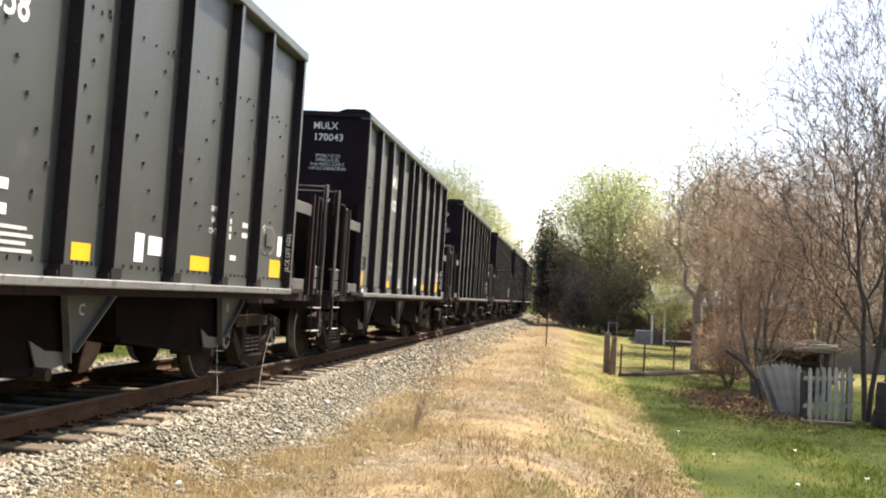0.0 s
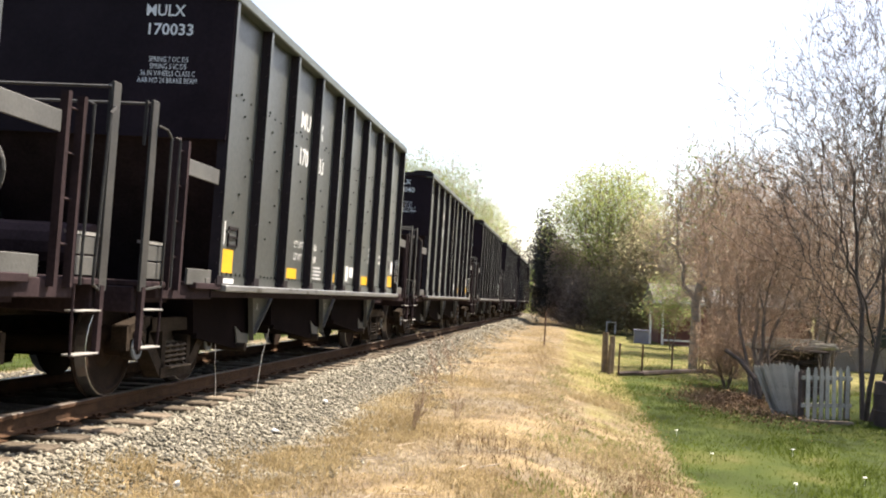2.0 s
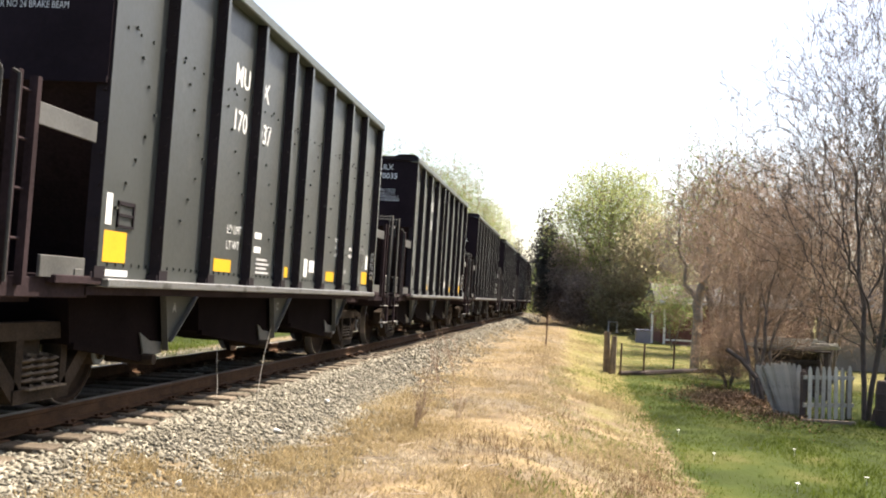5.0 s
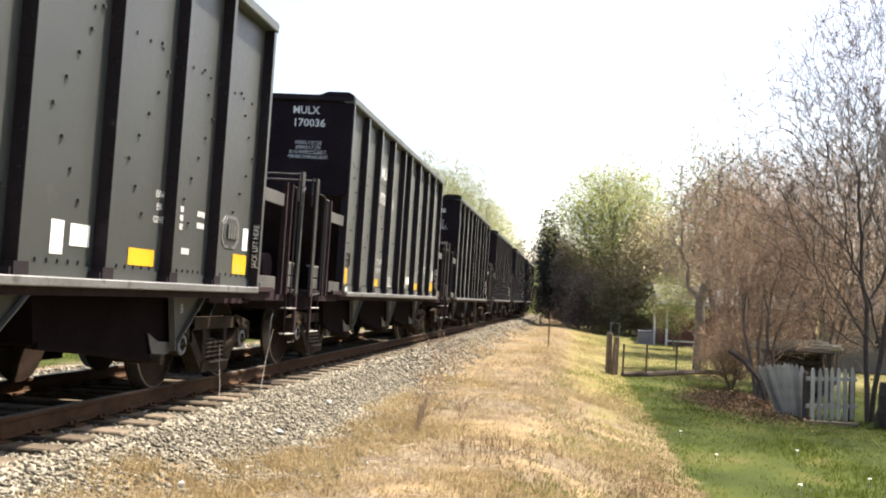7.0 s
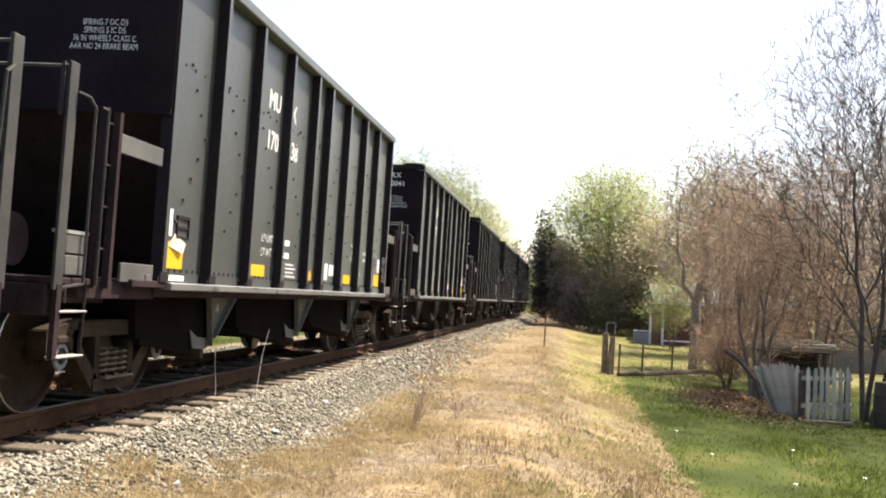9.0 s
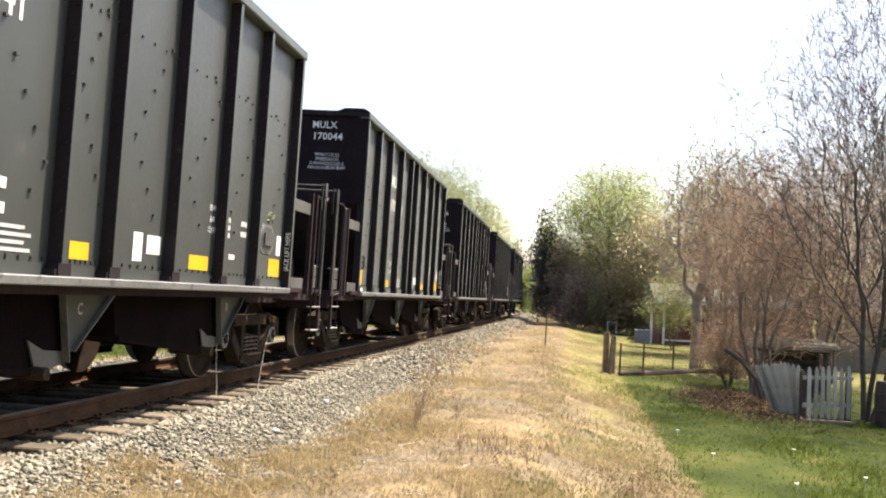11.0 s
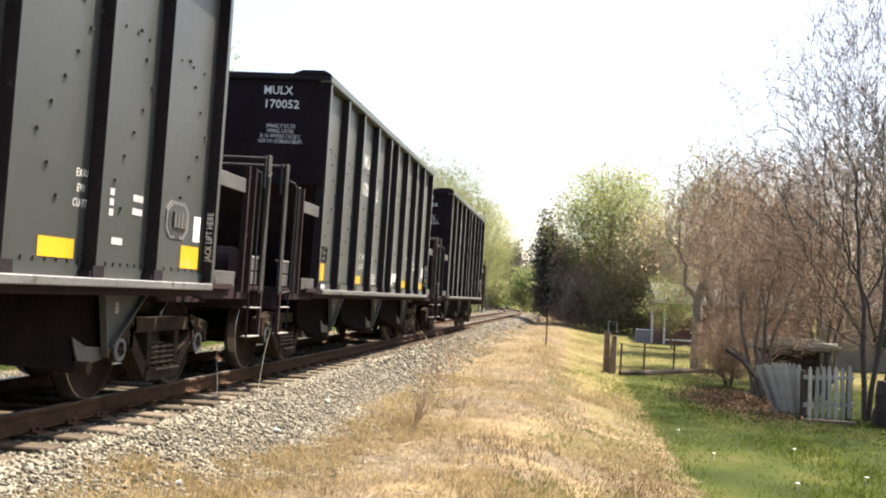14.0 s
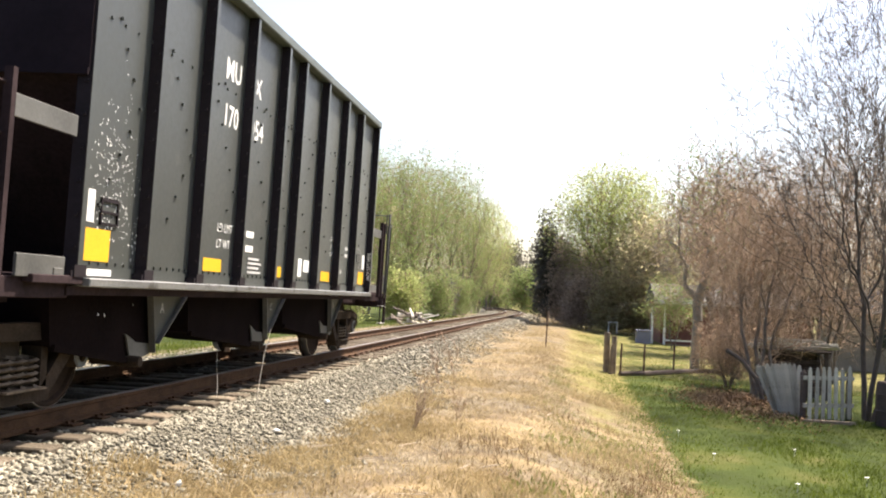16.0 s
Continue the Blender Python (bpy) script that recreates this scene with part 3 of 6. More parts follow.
def build_car():
    """One open-top hopper car; its front, at -y, looks the way it travels."""
    car = new("hopper_car")
    # side sheets
    for s in (-1, 1):
        bm = bmesh.new()
        box(bm, min(s * PANEL_X, s * (PANEL_X - 0.012)), max(s * PANEL_X, s * (PANEL_X - 0.012)), -5.02, 5.02, SILL, TOP - 0.05)
        for y in RIBS[:-1]:
            y1 = RIBS[RIBS.index(y) + 1]
            for k in range(7):          # rivet row along the foot of each panel
                yy = y + 0.2 + (y1 - y - 0.3) * k / 6
                box(bm, min(s * PANEL_X, s * (PANEL_X + 0.012)), max(s * PANEL_X, s * (PANEL_X + 0.012)), yy - 0.013, yy + 0.013, SILL + 0.10, SILL + 0.126)
            if s > 0:                   # bolt heads that hold the inner braces
                for k in range(8):
                    zz = 1.62 + 0.21 * k
                    yy = y + (y1 - y) * (0.85 - 0.5 * abs(((k + RIBS.index(y)) % 8) - 4) / 4)
                    box(bm, PANEL_X, PANEL_X + 0.02, yy - 0.018, yy + 0.018, zz, zz + 0.02)
                for k in range(5):
                    yy = y + 0.15 + (y1 - y - 0.2) * k / 4
                    box(bm, PANEL_X, PANEL_X + 0.012, yy - 0.012, yy + 0.012, 3.05, 3.072)
            box(bm, min(s * PANEL_X, s * (PANEL_X + 0.016)), max(s * PANEL_X, s * (PANEL_X + 0.016)), y + 0.1, y1, SILL, SILL + 0.085)
        part("side_sheet", bm, M_PAINT, car, "black riveted steel side sheet")
        # ribs
        for y in RIBS:
            bm = bmesh.new()
            end = abs(y) > 5
            pts = [(PANEL_X - 0.002, -0.045), (HW - 0.006, -0.038), (HW, -0.034), (HW, 0.036), (HW - 0.006, 0.038), (PANEL_X - 0.002, 0.045)]
            lo = [bm.verts.new((s * a, y + b, SILL + 0.004)) for a, b in pts]
            hi = [bm.verts.new((s * a, y + b, TOP - 0.115)) for a, b in pts]
            # outer face in the sheet paint as lit, the others coloured for shade
            for i in range(6):
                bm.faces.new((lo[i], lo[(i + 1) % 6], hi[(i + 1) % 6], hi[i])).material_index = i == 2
            bm.faces.new(lo[::-1])
            bm.faces.new(hi)
            for k in range(12):          # rivets on the face that looks ahead
                zz = SILL + 0.2 + 0.24 * k
                box(bm, s * (PANEL_X + 0.07) - 0.012, s * (PANEL_X + 0.07) + 0.012, y - 0.056, y - 0.036, zz, zz + 0.024)
            if not end:                  # foot bracket
                box(bm, min(s * (PANEL_X + 0.02), s * HW), max(s * (PANEL_X + 0.02), s * HW), y - 0.12, y + 0.10, SILL + 0.002, SILL + 0.05)
                box(bm, min(s * (PANEL_X + 0.03), s * (HW + 0.01)), max(s * (PANEL_X + 0.03), s * (HW + 0.01)), y - 0.09, y + 0.08, SILL + 0.002, SILL + 0.09)
            bmesh.ops.recalc_face_normals(bm, faces=bm.faces[:])
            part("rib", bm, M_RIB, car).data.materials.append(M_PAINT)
        # top chord
        bm = bmesh.new()
        x0, x1 = sorted((s * (PANEL_X - 0.05), s * (HW + 0.015)))
        box(bm, x0, x1, -5.10, 5.10, TOP - 0.113, TOP, 0.012)
        part("top_chord", bm, M_CHORD, car, "grey top chord along the rim")
        # side sill
        bm = bmesh.new()
        x0, x1 = sorted((s * (PANEL_X - 0.1), s * (HW + 0.05)))
        box(bm, x0, x1, -4.93, 4.93, SILL - 0.065, SILL, 0.008)
        part("side_sill", bm, M_SILL, car, "bright worn steel side sill")
        bm = bmesh.new()
        x0, x1 = sorted((s * (PANEL_X - 0.1), s * (HW - 0.06)))
        box(bm, x0, x1, -5.05, 5.05, SILL - 0.13, SILL - 0.066)
        for a in (-1, 1):
            x0, x1 = sorted((s * (PANEL_X - 0.25), s * (HW + 0.0)))
            box(bm, x0, x1, min(a * 4.94, a * 5.6), max(a * 4.94, a * 5.6), SILL - 0.05, SILL + 0.01, 0.006)
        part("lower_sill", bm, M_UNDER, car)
    # ends: a short upright sheet, then a slope sheet going in under the load
    for a in (-1, 1):
        bm = bmesh.new()
        y = a * 5.06
        x = HW - 0.02
        box(bm, -x, x, min(y, y - a * 0.02), max(y, y - a * 0.02), 2.55, TOP - 0.03)
        box(bm, -x, x, min(y, y + a * 0.02), max(y, y + a * 0.02), 2.52, 2.57)
        bmesh.ops.recalc_face_normals(bm, faces=bm.faces[:])
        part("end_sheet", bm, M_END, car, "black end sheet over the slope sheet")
        x = PANEL_X - 0.013
        bm = bmesh.new()
        v = [bm.verts.new(p) for p in ((-x, y, 2.55), (x, y, 2.55), (x, y - a * 1.45, 1.0), (-x, y - a * 1.45, 1.0))]
        bm.faces.new(v)
        w = [bm.verts.new(p) for p in ((-x, y - a * 0.03, 2.54), (x, y - a * 0.03, 2.54), (x, y - a * 1.48, 1.0), (-x, y - a * 1.48, 1.0))]
        bm.faces.new(w[::-1])
        bmesh.ops.recalc_face_normals(bm, faces=bm.faces[:])
        # the shade under the overhang is part of this sheet's colour
        part("slope_sheet", bm, M_UNDER, car, "black slope sheet with its shade put into the colour")
        bm = bmesh.new()
        box(bm, -HW, HW, min(y - a * 0.05, y + a * 0.05), max(y - a * 0.05, y + a * 0.05), TOP - 0.09, TOP + 0.004, 0.015)
        prism(bm, [(0.95, TOP), (1.08, TOP + 0.05), (1.40, TOP + 0.05), (1.49, TOP)], "y", y - 0.06, y + 0.06)
        prism(bm, [(-0.95, TOP), (-1.08, TOP + 0.05), (-1.40, TOP + 0.05), (-1.49, TOP)], "y", y - 0.06, y + 0.06)
        part("end_cap", bm, M_RIB, car, "black rim of the end sheet with raised corners")
        # platform, end sill, centre sill and coupler
        bm = bmesh.new()
        box(bm, -1.45, 1.45, min(a * 6.20, a * 6.72), max(a * 6.20, a * 6.72), 1.02, 1.07, 0.008)
        box(bm, -1.40, 1.40, min(a * 6.60, a * 6.74), max(a * 6.60, a * 6.74), 0.80, 1.02, 0.01)
        box(bm, -0.95, 0.95, min(a * 5.0, a * 6.3), max(a * 5.0, a * 6.3), 0.86, 0.98)
        for s in (-1, 1):
            box(bm, s * 1.36 - 0.05, s * 1.36 + 0.05, min(a * 5.0, a * 6.3), max(a * 5.0, a * 6.3), 0.92, 1.06, 0.008)
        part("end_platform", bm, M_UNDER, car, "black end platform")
        bm = bmesh.new()
        box(bm, -0.16, 0.16, min(a * 5.0, a * 6.75), max(a * 5.0, a * 6.75), 0.70, 0.92, 0.01)
        rod(bm, (0, a * 6.7, 0.81), (0, a * 6.95, 0.81), 0.07, 8)
        box(bm, -0.13, 0.15, min(a * 6.86, a * 7.03), max(a * 6.86, a * 7.03), 0.70, 0.95, 0.03)
        part("coupler", bm, M_CAST, car, "cast steel knuckle coupler")
        # railings, ladders and steps at both corners
        for s in (-1, 1):
            x = s * 1.44
            bm = bmesh.new()
            box(bm, x - 0.012, x + 0.012, min(a * 6.61, a * 6.73), max(a * 6.61, a * 6.73), 0.98, 2.58, 0.004)
            box(bm, x - s * 0.06 - 0.012, x - s * 0.06 + 0.012, a * 6.70 - 0.012, a * 6.70 + 0.012, 2.2, 2.58)
            part("corner_post", bm, M_DARK_STEEL, car, "dark steel corner post")
            bm = bmesh.new()
            for yy in (5.98, 6.20):
                box(bm, x - 0.03, x + 0.03, min(a * yy, a * (yy - 0.05)), max(a * yy, a * (yy - 0.05)), 1.0, 2.36)
            for zz in (1.3, 1.62, 1.94, 2.26):
                rod(bm, (x - s * 0.02, a * 5.95, zz), (x - s * 0.02, a * 6.18, zz), 0.012, 6)
            part("end_ladder", bm, M_UNDER, car)
            bm = bmesh.new()
            bent(bm, [(x + s * 0.02, a * 6.62, 2.38), (x + s * 0.07, a * 6.55, 2.36), (x + s * 0.075, a * 6.46, 2.30), (x + s * 0.06, a * 6.42, 1.03), (x, a * 6.60, 1.0)], 0.012)
            bent(bm, [(x + s * 0.02, a * 6.25, 2.34), (x + s * 0.06, a * 6.24, 2.32), (x + s * 0.06, a * 6.23, 1.02)], 0.012)
            part("grab_iron", bm, M_DARK_STEEL, car, "round dark steel grab irons")
            bm = bmesh.new()
            y0, y1 = sorted((a * 5.90, a * 5.12))
            box(bm, x - 0.01, x + 0.01, y0, y1, 2.06, 2.21, 0.004)
            part("side_brace", bm, M_RAILING, car, "flat grey bar from the body to the ladder")
            bm = bmesh.new()
            for zz in ((1.09, 1.23), (1.245, 1.38)):
                y0, y1 = sorted((a * 6.22, a * 6.64))
                box(bm, x - s * 0.04 - 0.01, x - s * 0.04 + 0.01, y0, y1, zz[0], zz[1], 0.004)
            part("toe_plate", bm, M_RAILING, car, "grey toe plates")
            bm = bmesh.new()
            y0, y1 = sorted((a * 6.22, a * 6.64))
            box(bm, x - s * 0.055 - 0.03, x - s * 0.055 + 0.03, y0, y1, 1.385, 1.41)
            part("top_tread", bm, M_STEP, car, "pale worn tread edge")
            bm = bmesh.new()
            box(bm, x - 0.02, x + 0.02, a * 6.66 - 0.03, a * 6.66 + 0.03, 0.50, 1.02)
            bent(bm, [(x, a * 6.66, 0.5), (x, a * 6.28, 0.5), (x, a * 6.26, 1.02)], 0.012)
            part("step_frame", bm, M_UNDER, car)
            for zz in (0.83, 0.51):
                bm = bmesh.new()
                y0, y1 = sorted((a * 6.27, a * 6.65))
                box(bm, x - 0.06, x + 0.03, y0, y1, zz - 0.007, zz + 0.007, 0.003)
                part("step", bm, M_STEP, car, "pale worn sill step")
            bm = bmesh.new()
            y0, y1 = sorted((a * 5.15, a * 5.75))
            box(bm, x - 0.012, x + 0.012, y0, y1, 1.06, 1.21, 0.004)
            box(bm, x - 0.06, x + 0.02, min(a * 5.18, a * 5.3), max(a * 5.18, a * 5.3), 1.06, 1.13, 0.004)
            part("corner_bracket", bm, M_RAILING, car, "grey corner bracket")
        bm = bmesh.new()
        bent(bm, [(-1.44, a * 6.69, 2.55), (1.44, a * 6.69, 2.55)], 0.013)
        part("crossbar", bm, M_RAILING, car, "thin grey handrail across the end")
    # brake gear on the rear end: wheel, chain rod and air tank
    bm = bmesh.new()
    t = [(0.75 + 0.27 * math.cos(2 * math.pi * i / 20), 5.95, 1.78 + 0.27 * math.sin(2 * math.pi * i / 20)) for i in range(21)]
    bent(bm, t, 0.018)
    for i in range(0, 20, 4):
        rod(bm, (0.75, 5.95, 1.78), t[i], 0.014, 5)
    part("brake_wheel", bm, M_RAILING, car, "round hand brake wheel")
    bm = bmesh.new()
    box(bm, 0.6, 0.95, 5.55, 5.86, 1.5, 2.05, 0.03)
    rod(bm, (0.75, 5.7, 1.05), (0.75, 5.7, 1.6), 0.05, 8)
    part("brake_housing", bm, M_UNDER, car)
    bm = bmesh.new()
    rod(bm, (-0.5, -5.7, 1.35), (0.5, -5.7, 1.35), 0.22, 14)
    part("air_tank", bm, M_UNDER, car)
    # centre sill and the three discharge bays
    bm = bmesh.new()
    box(bm, -0.2, 0.2, -5.0, 5.0, 0.70, 0.98)
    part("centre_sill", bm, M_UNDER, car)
    for i, y in enumerate((-3.42, -0.12, 3.12)):
        front = y - 1.35 if i == 0 else y - 2.02
        bm = bmesh.new()
        for s in (-1, 1):
            a, b = sorted((s * 0.2, s * 1.13))
            prism(bm, [(front, 0.99), (front + 0.08, 0.57 - 0.03 * (i == 0)), (y - 0.02, 0.365), (y + 0.40, 0.42), (y + 1.08, 0.99)], "x", a, b)
            beam(bm, (s * 1.135, front + 0.10, 0.56 - 0.03 * (i == 0)), (s * 1.135, y - 0.02, 0.365), 0.05, 0.05)
        bmesh.ops.recalc_face_normals(bm, faces=bm.faces[:])
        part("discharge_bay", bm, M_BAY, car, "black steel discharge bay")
        for s in (-1, 1):
            bm = bmesh.new()
            prism(bm, [(y + 0.25, 0.995), (y + 1.12, 0.995), (y + 0.46, 0.50), (y + 0.40, 0.41), (y + 0.36, 0.55)], "x", s * 1.17, s * 1.185)
            part("gusset_plate", bm, M_PAINT, car, "dull grey gusset plate")
            # flanges in paler steel than the gusset: their lit edge is in the colour
            bm = bmesh.new()
            beam(bm, (s * 1.20, y + 0.25, 0.99), (s * 1.20, y + 0.39, 0.42), 0.06, 0.014)
            beam(bm, (s * 1.20, y + 1.12, 0.99), (s * 1.20, y + 0.46, 0.50), 0.06, 0.014)
            part("gusset_flange", bm, M_RAILING, car, "grey flange of the gusset, made paler as a lit edge")
            bm = bmesh.new()
            prism(bm, [(y - 0.09, 0.60), (y + 0.04, 0.36), (y + 0.41, 0.40), (y + 0.38, 0.50), (y + 0.12, 0.52)], "x", s * 1.145, s * 1.16)
            part("foot_plate", bm, M_RAILING, car, "scuffed pale foot plate")
        for s in (-1, 1):
            bm = bmesh.new()
            rod(bm, (s * 0.8, y + 0.02, 0.36), (s * 1.26, y + 0.02, 0.36), 0.05, 8)
            part("door_shaft", bm, M_CAST, car)
        for s in (-1, 1):
            letters("bay_letter", "ACB"[i], 0.13, M_FADED, car, pose(s * 1.190, y + 0.56, 0.78, 90, 0, 90 * s))
    # markings on both sides: reflectors, stickers and data blocks
    for s in (-1, 1):
        def plate(name, y0, y1, z0, z1, mat, label="", x=PANEL_X):
            bm = bmesh.new()
            y0, y1 = sorted((s * y0, s * y1))
            xx = sorted((s * (x + 0.001), s * (x + 0.004)))
            box(bm, xx[0], xx[1], y0, y1, z0, z1)
            return part(name, bm, mat, car, label)

        plate("reflector", -4.82, -4.38, 1.20, 1.445, M_YELLOW, "yellow reflective square")
        plate("reflector", -2.43, -1.94, 1.20, 1.33, M_YELLOW, "yellow reflective strip")
        plate("reflector", -0.15, 0.13, 1.20, 1.33, M_YELLOW, "yellow reflective strip")
        plate("reflector", 2.05, 2.53, 1.20, 1.34, M_YELLOW, "yellow reflective strip")
        plate("reflector", 4.46, 4.88, 1.20, 1.41, M_YELLOW, "yellow reflective square")
        plate("sticker", -4.78, -4.66, 1.49, 1.735, M_WHITE, "white vertical sticker")
        plate("sticker", -4.80, -4.35, 1.09, 1.14, M_WHITE, "white data strip", PANEL_X + 0.016)
        plate("sticker", 0.86, 1.03, 1.23, 1.47, M_WHITE, "white paper label")
        plate("sticker", 1.12, 1.40, 1.30, 1.46, M_WHITE, "white paper label")
        plate("sticker", 4.72, 4.88, 1.46, 1.70, M_WHITE, "white paper label")
        for k in range(4):
            plate("data_line", -1.12, -0.66 - 0.08 * (k % 2), 1.215 + 0.05 * k, 1.24 + 0.05 * k, M_FADED)
        for text, z in (("EXW", 1.80), ("EW", 1.69), ("CU FT", 1.58)):
            letters("dimension_mark", text, 0.085, M_WHITE, car, pose(s * (PANEL_X + 0.003), s * 2.57, z, 90, 0, 90 * s), 0.9)
        for y0, w, zs in ((3.02, 0.07, (1.56, 1.64, 1.72)), (3.42, 0.18, (1.60, 1.71)),
                          (3.1, 0.18, (1.34,))):
            for z in zs:
                plate("data_line", y0, y0 + w, z, z + 0.055, M_FADED)
        letters("load_limit", "LD LMT", 0.13, M_WHITE, car, pose(s * (PANEL_X + 0.003), s * -1.90, 1.61, 90, 0, 90 * s))
        letters("light_weight", "LT WT", 0.13, M_WHITE, car, pose(s * (PANEL_X + 0.003), s * -1.92, 1.445, 90, 0, 90 * s))
        letters("jack_mark", "JACK LIFT HERE", 0.085, M_WHITE, car, pose(s * (PANEL_X + 0.095), 5.04 - 0.069, 1.52, 90, 0, s * 9) @ Matrix.Rotation(radians(90), 4, "Z"), 0.8)
        # eight-sided routing board with a slotted centre
        bm = bmesh.new()
        out = [(s * 4.33 + 0.25 * a, 1.63 + 0.17 * b) for a, b in ((-1, -0.5), (-0.6, -1), (0.6, -1), (1, -0.5), (1, 0.5), (0.6, 1), (-0.6, 1), (-1, 0.5))]
        prism(bm, out, "x", s * (PANEL_X + 0.001), s * (PANEL_X + 0.008))
        part("routing_board", bm, M_SILL, car, "pale steel eight-sided routing board")
        bm = bmesh.new()
        prism(bm, [(s * 4.33 + 0.82 * (p - s * 4.33), 1.63 + 0.80 * (q - 1.63)) for p, q in out], "x", s * (PANEL_X + 0.008), s * (PANEL_X + 0.012))
        part("board_face", bm, M_PAINT, car)
        for k in range(4):
            bm = bmesh.new()
            yy = s * 4.33 - 0.12 + 0.075 * k
            xx = sorted((s * (PANEL_X + 0.012), s * (PANEL_X + 0.03)))
            box(bm, xx[0], xx[1], yy, yy + 0.06, 1.56, 1.70)
            part("card_slot", bm, M_RAILING, car)
        # card holder
        bm = bmesh.new()
        xx = sorted((s * PANEL_X, s * (PANEL_X + 0.014)))
        y0, y1 = sorted((s * -4.57, s * -4.28))
        for q in ((y0, y1, 1.48, 1.50), (y0, y1, 1.66, 1.69), (y0, y0 + 0.02, 1.48, 1.68), (y1 - 0.02, y1, 1.48, 1.68), (y0, y1, 1.57, 1.59)):
            box(bm, xx[0], xx[1], *q)
        part("card_holder", bm, M_RIB, car, "black card holder frame")
    for y in (-TRUCK_Y, TRUCK_Y):
        build_truck(car, y)
    return car


def lean_body(car):
    """The body and all that is fixed to it rest a little askew on the upright trucks."""
    for ob in car.children:
        if not ob.name.startswith("truck"):
            ob.matrix_basis = LEAN @ ob.matrix_basis


SPEED, PITCH_CAR = 10.231, 14.04


def mark_car(car, number):
    """The reporting marks, which differ from car to car."""
    for a in (-1, 1):
        y = a * 5.064
        rz = 0 if a < 0 else 180
        letters("end_mark", "MULX", 0.165, M_WHITE, car, pose(-a * 0.73, y, 3.765, 90, 0, rz), stretch=0.95)
        letters("end_number", number, 0.165, M_WHITE, car, pose(-a * 0.79, y, 3.57, 90, 0, rz), stretch=1.05)
        letters("end_data", END_DATA, 0.078, M_WHITE, car, pose(-a * 0.80, y, 3.29, 90, 0, rz), 0.73)
    for s in (-1, 1):
        for text, y, z in (("MU", -1.96, 3.17), ("LX", -1.25, 3.17), (number[:3], -1.96, 2.70), (number[3:], -1.13, 2.70)):
            letters("side_mark", text, 0.31, M_WHITE, car, pose(s * (PANEL_X + 0.003), s * y, z, 90, 0, 90 * s), stretch=0.95 if len(text) > 2 else 1.0)


def load_data(car, number, bars):
    """The load limit and light weight beside their captions: figures where they can be read, else bars."""
    for s in (-1, 1):
        if number in LOADS:
            for text, z in zip(LOADS[number].split(), (1.61, 1.445)):
                letters("load_figures", text, 0.13, M_WHITE, car, pose(s * (PANEL_X + 0.003), s * -1.17, z, 90, 0, 90 * s))
            continue
        for z in (1.45, 1.61):
            if s not in bars:
                bm = bmesh.new()
                box(bm, -0.0015, 0.0015, -0.15, 0.15, 0, 0.07)
                ob = bars[s] = part("data_line", bm, M_WHITE, car)
                ob.matrix_basis = pose(s * (PANEL_X + 0.002), s * -1.14, z)
            else:
                again("data_line", bars[s], car, pose(s * (PANEL_X + 0.002), s * -1.14, z))


def chip_paint(car, seed, y0, y1, z0, z1, n, size, tall):
    """Flakes of lost paint on one side panel, a little proud of the sheet."""
    rng = random.Random(seed)
    bm = bmesh.new()
    for _ in range(n):
        y, z = rng.gauss((y0 + y1) / 2, (y1 - y0) / 4), rng.gauss((z0 + z1) / 2, (z1 - z0) / 4)
        k = size * rng.uniform(0.3, 1.3)
        m = rng.randint(5, 7)
        x = PANEL_X + rng.uniform(0.0012, 0.0022)
        bm.faces.new([bm.verts.new((x, y + k * math.cos(6.283 * i / m) * rng.uniform(0.5, 1.1), z + k * tall * math.sin(6.283 * i / m) * rng.uniform(0.5, 1.1))) for i in range(m)])
    part("chipped_paint", bm, M_WHITE, car, "small flakes of bare pale metal")["kind"] = "stuff"


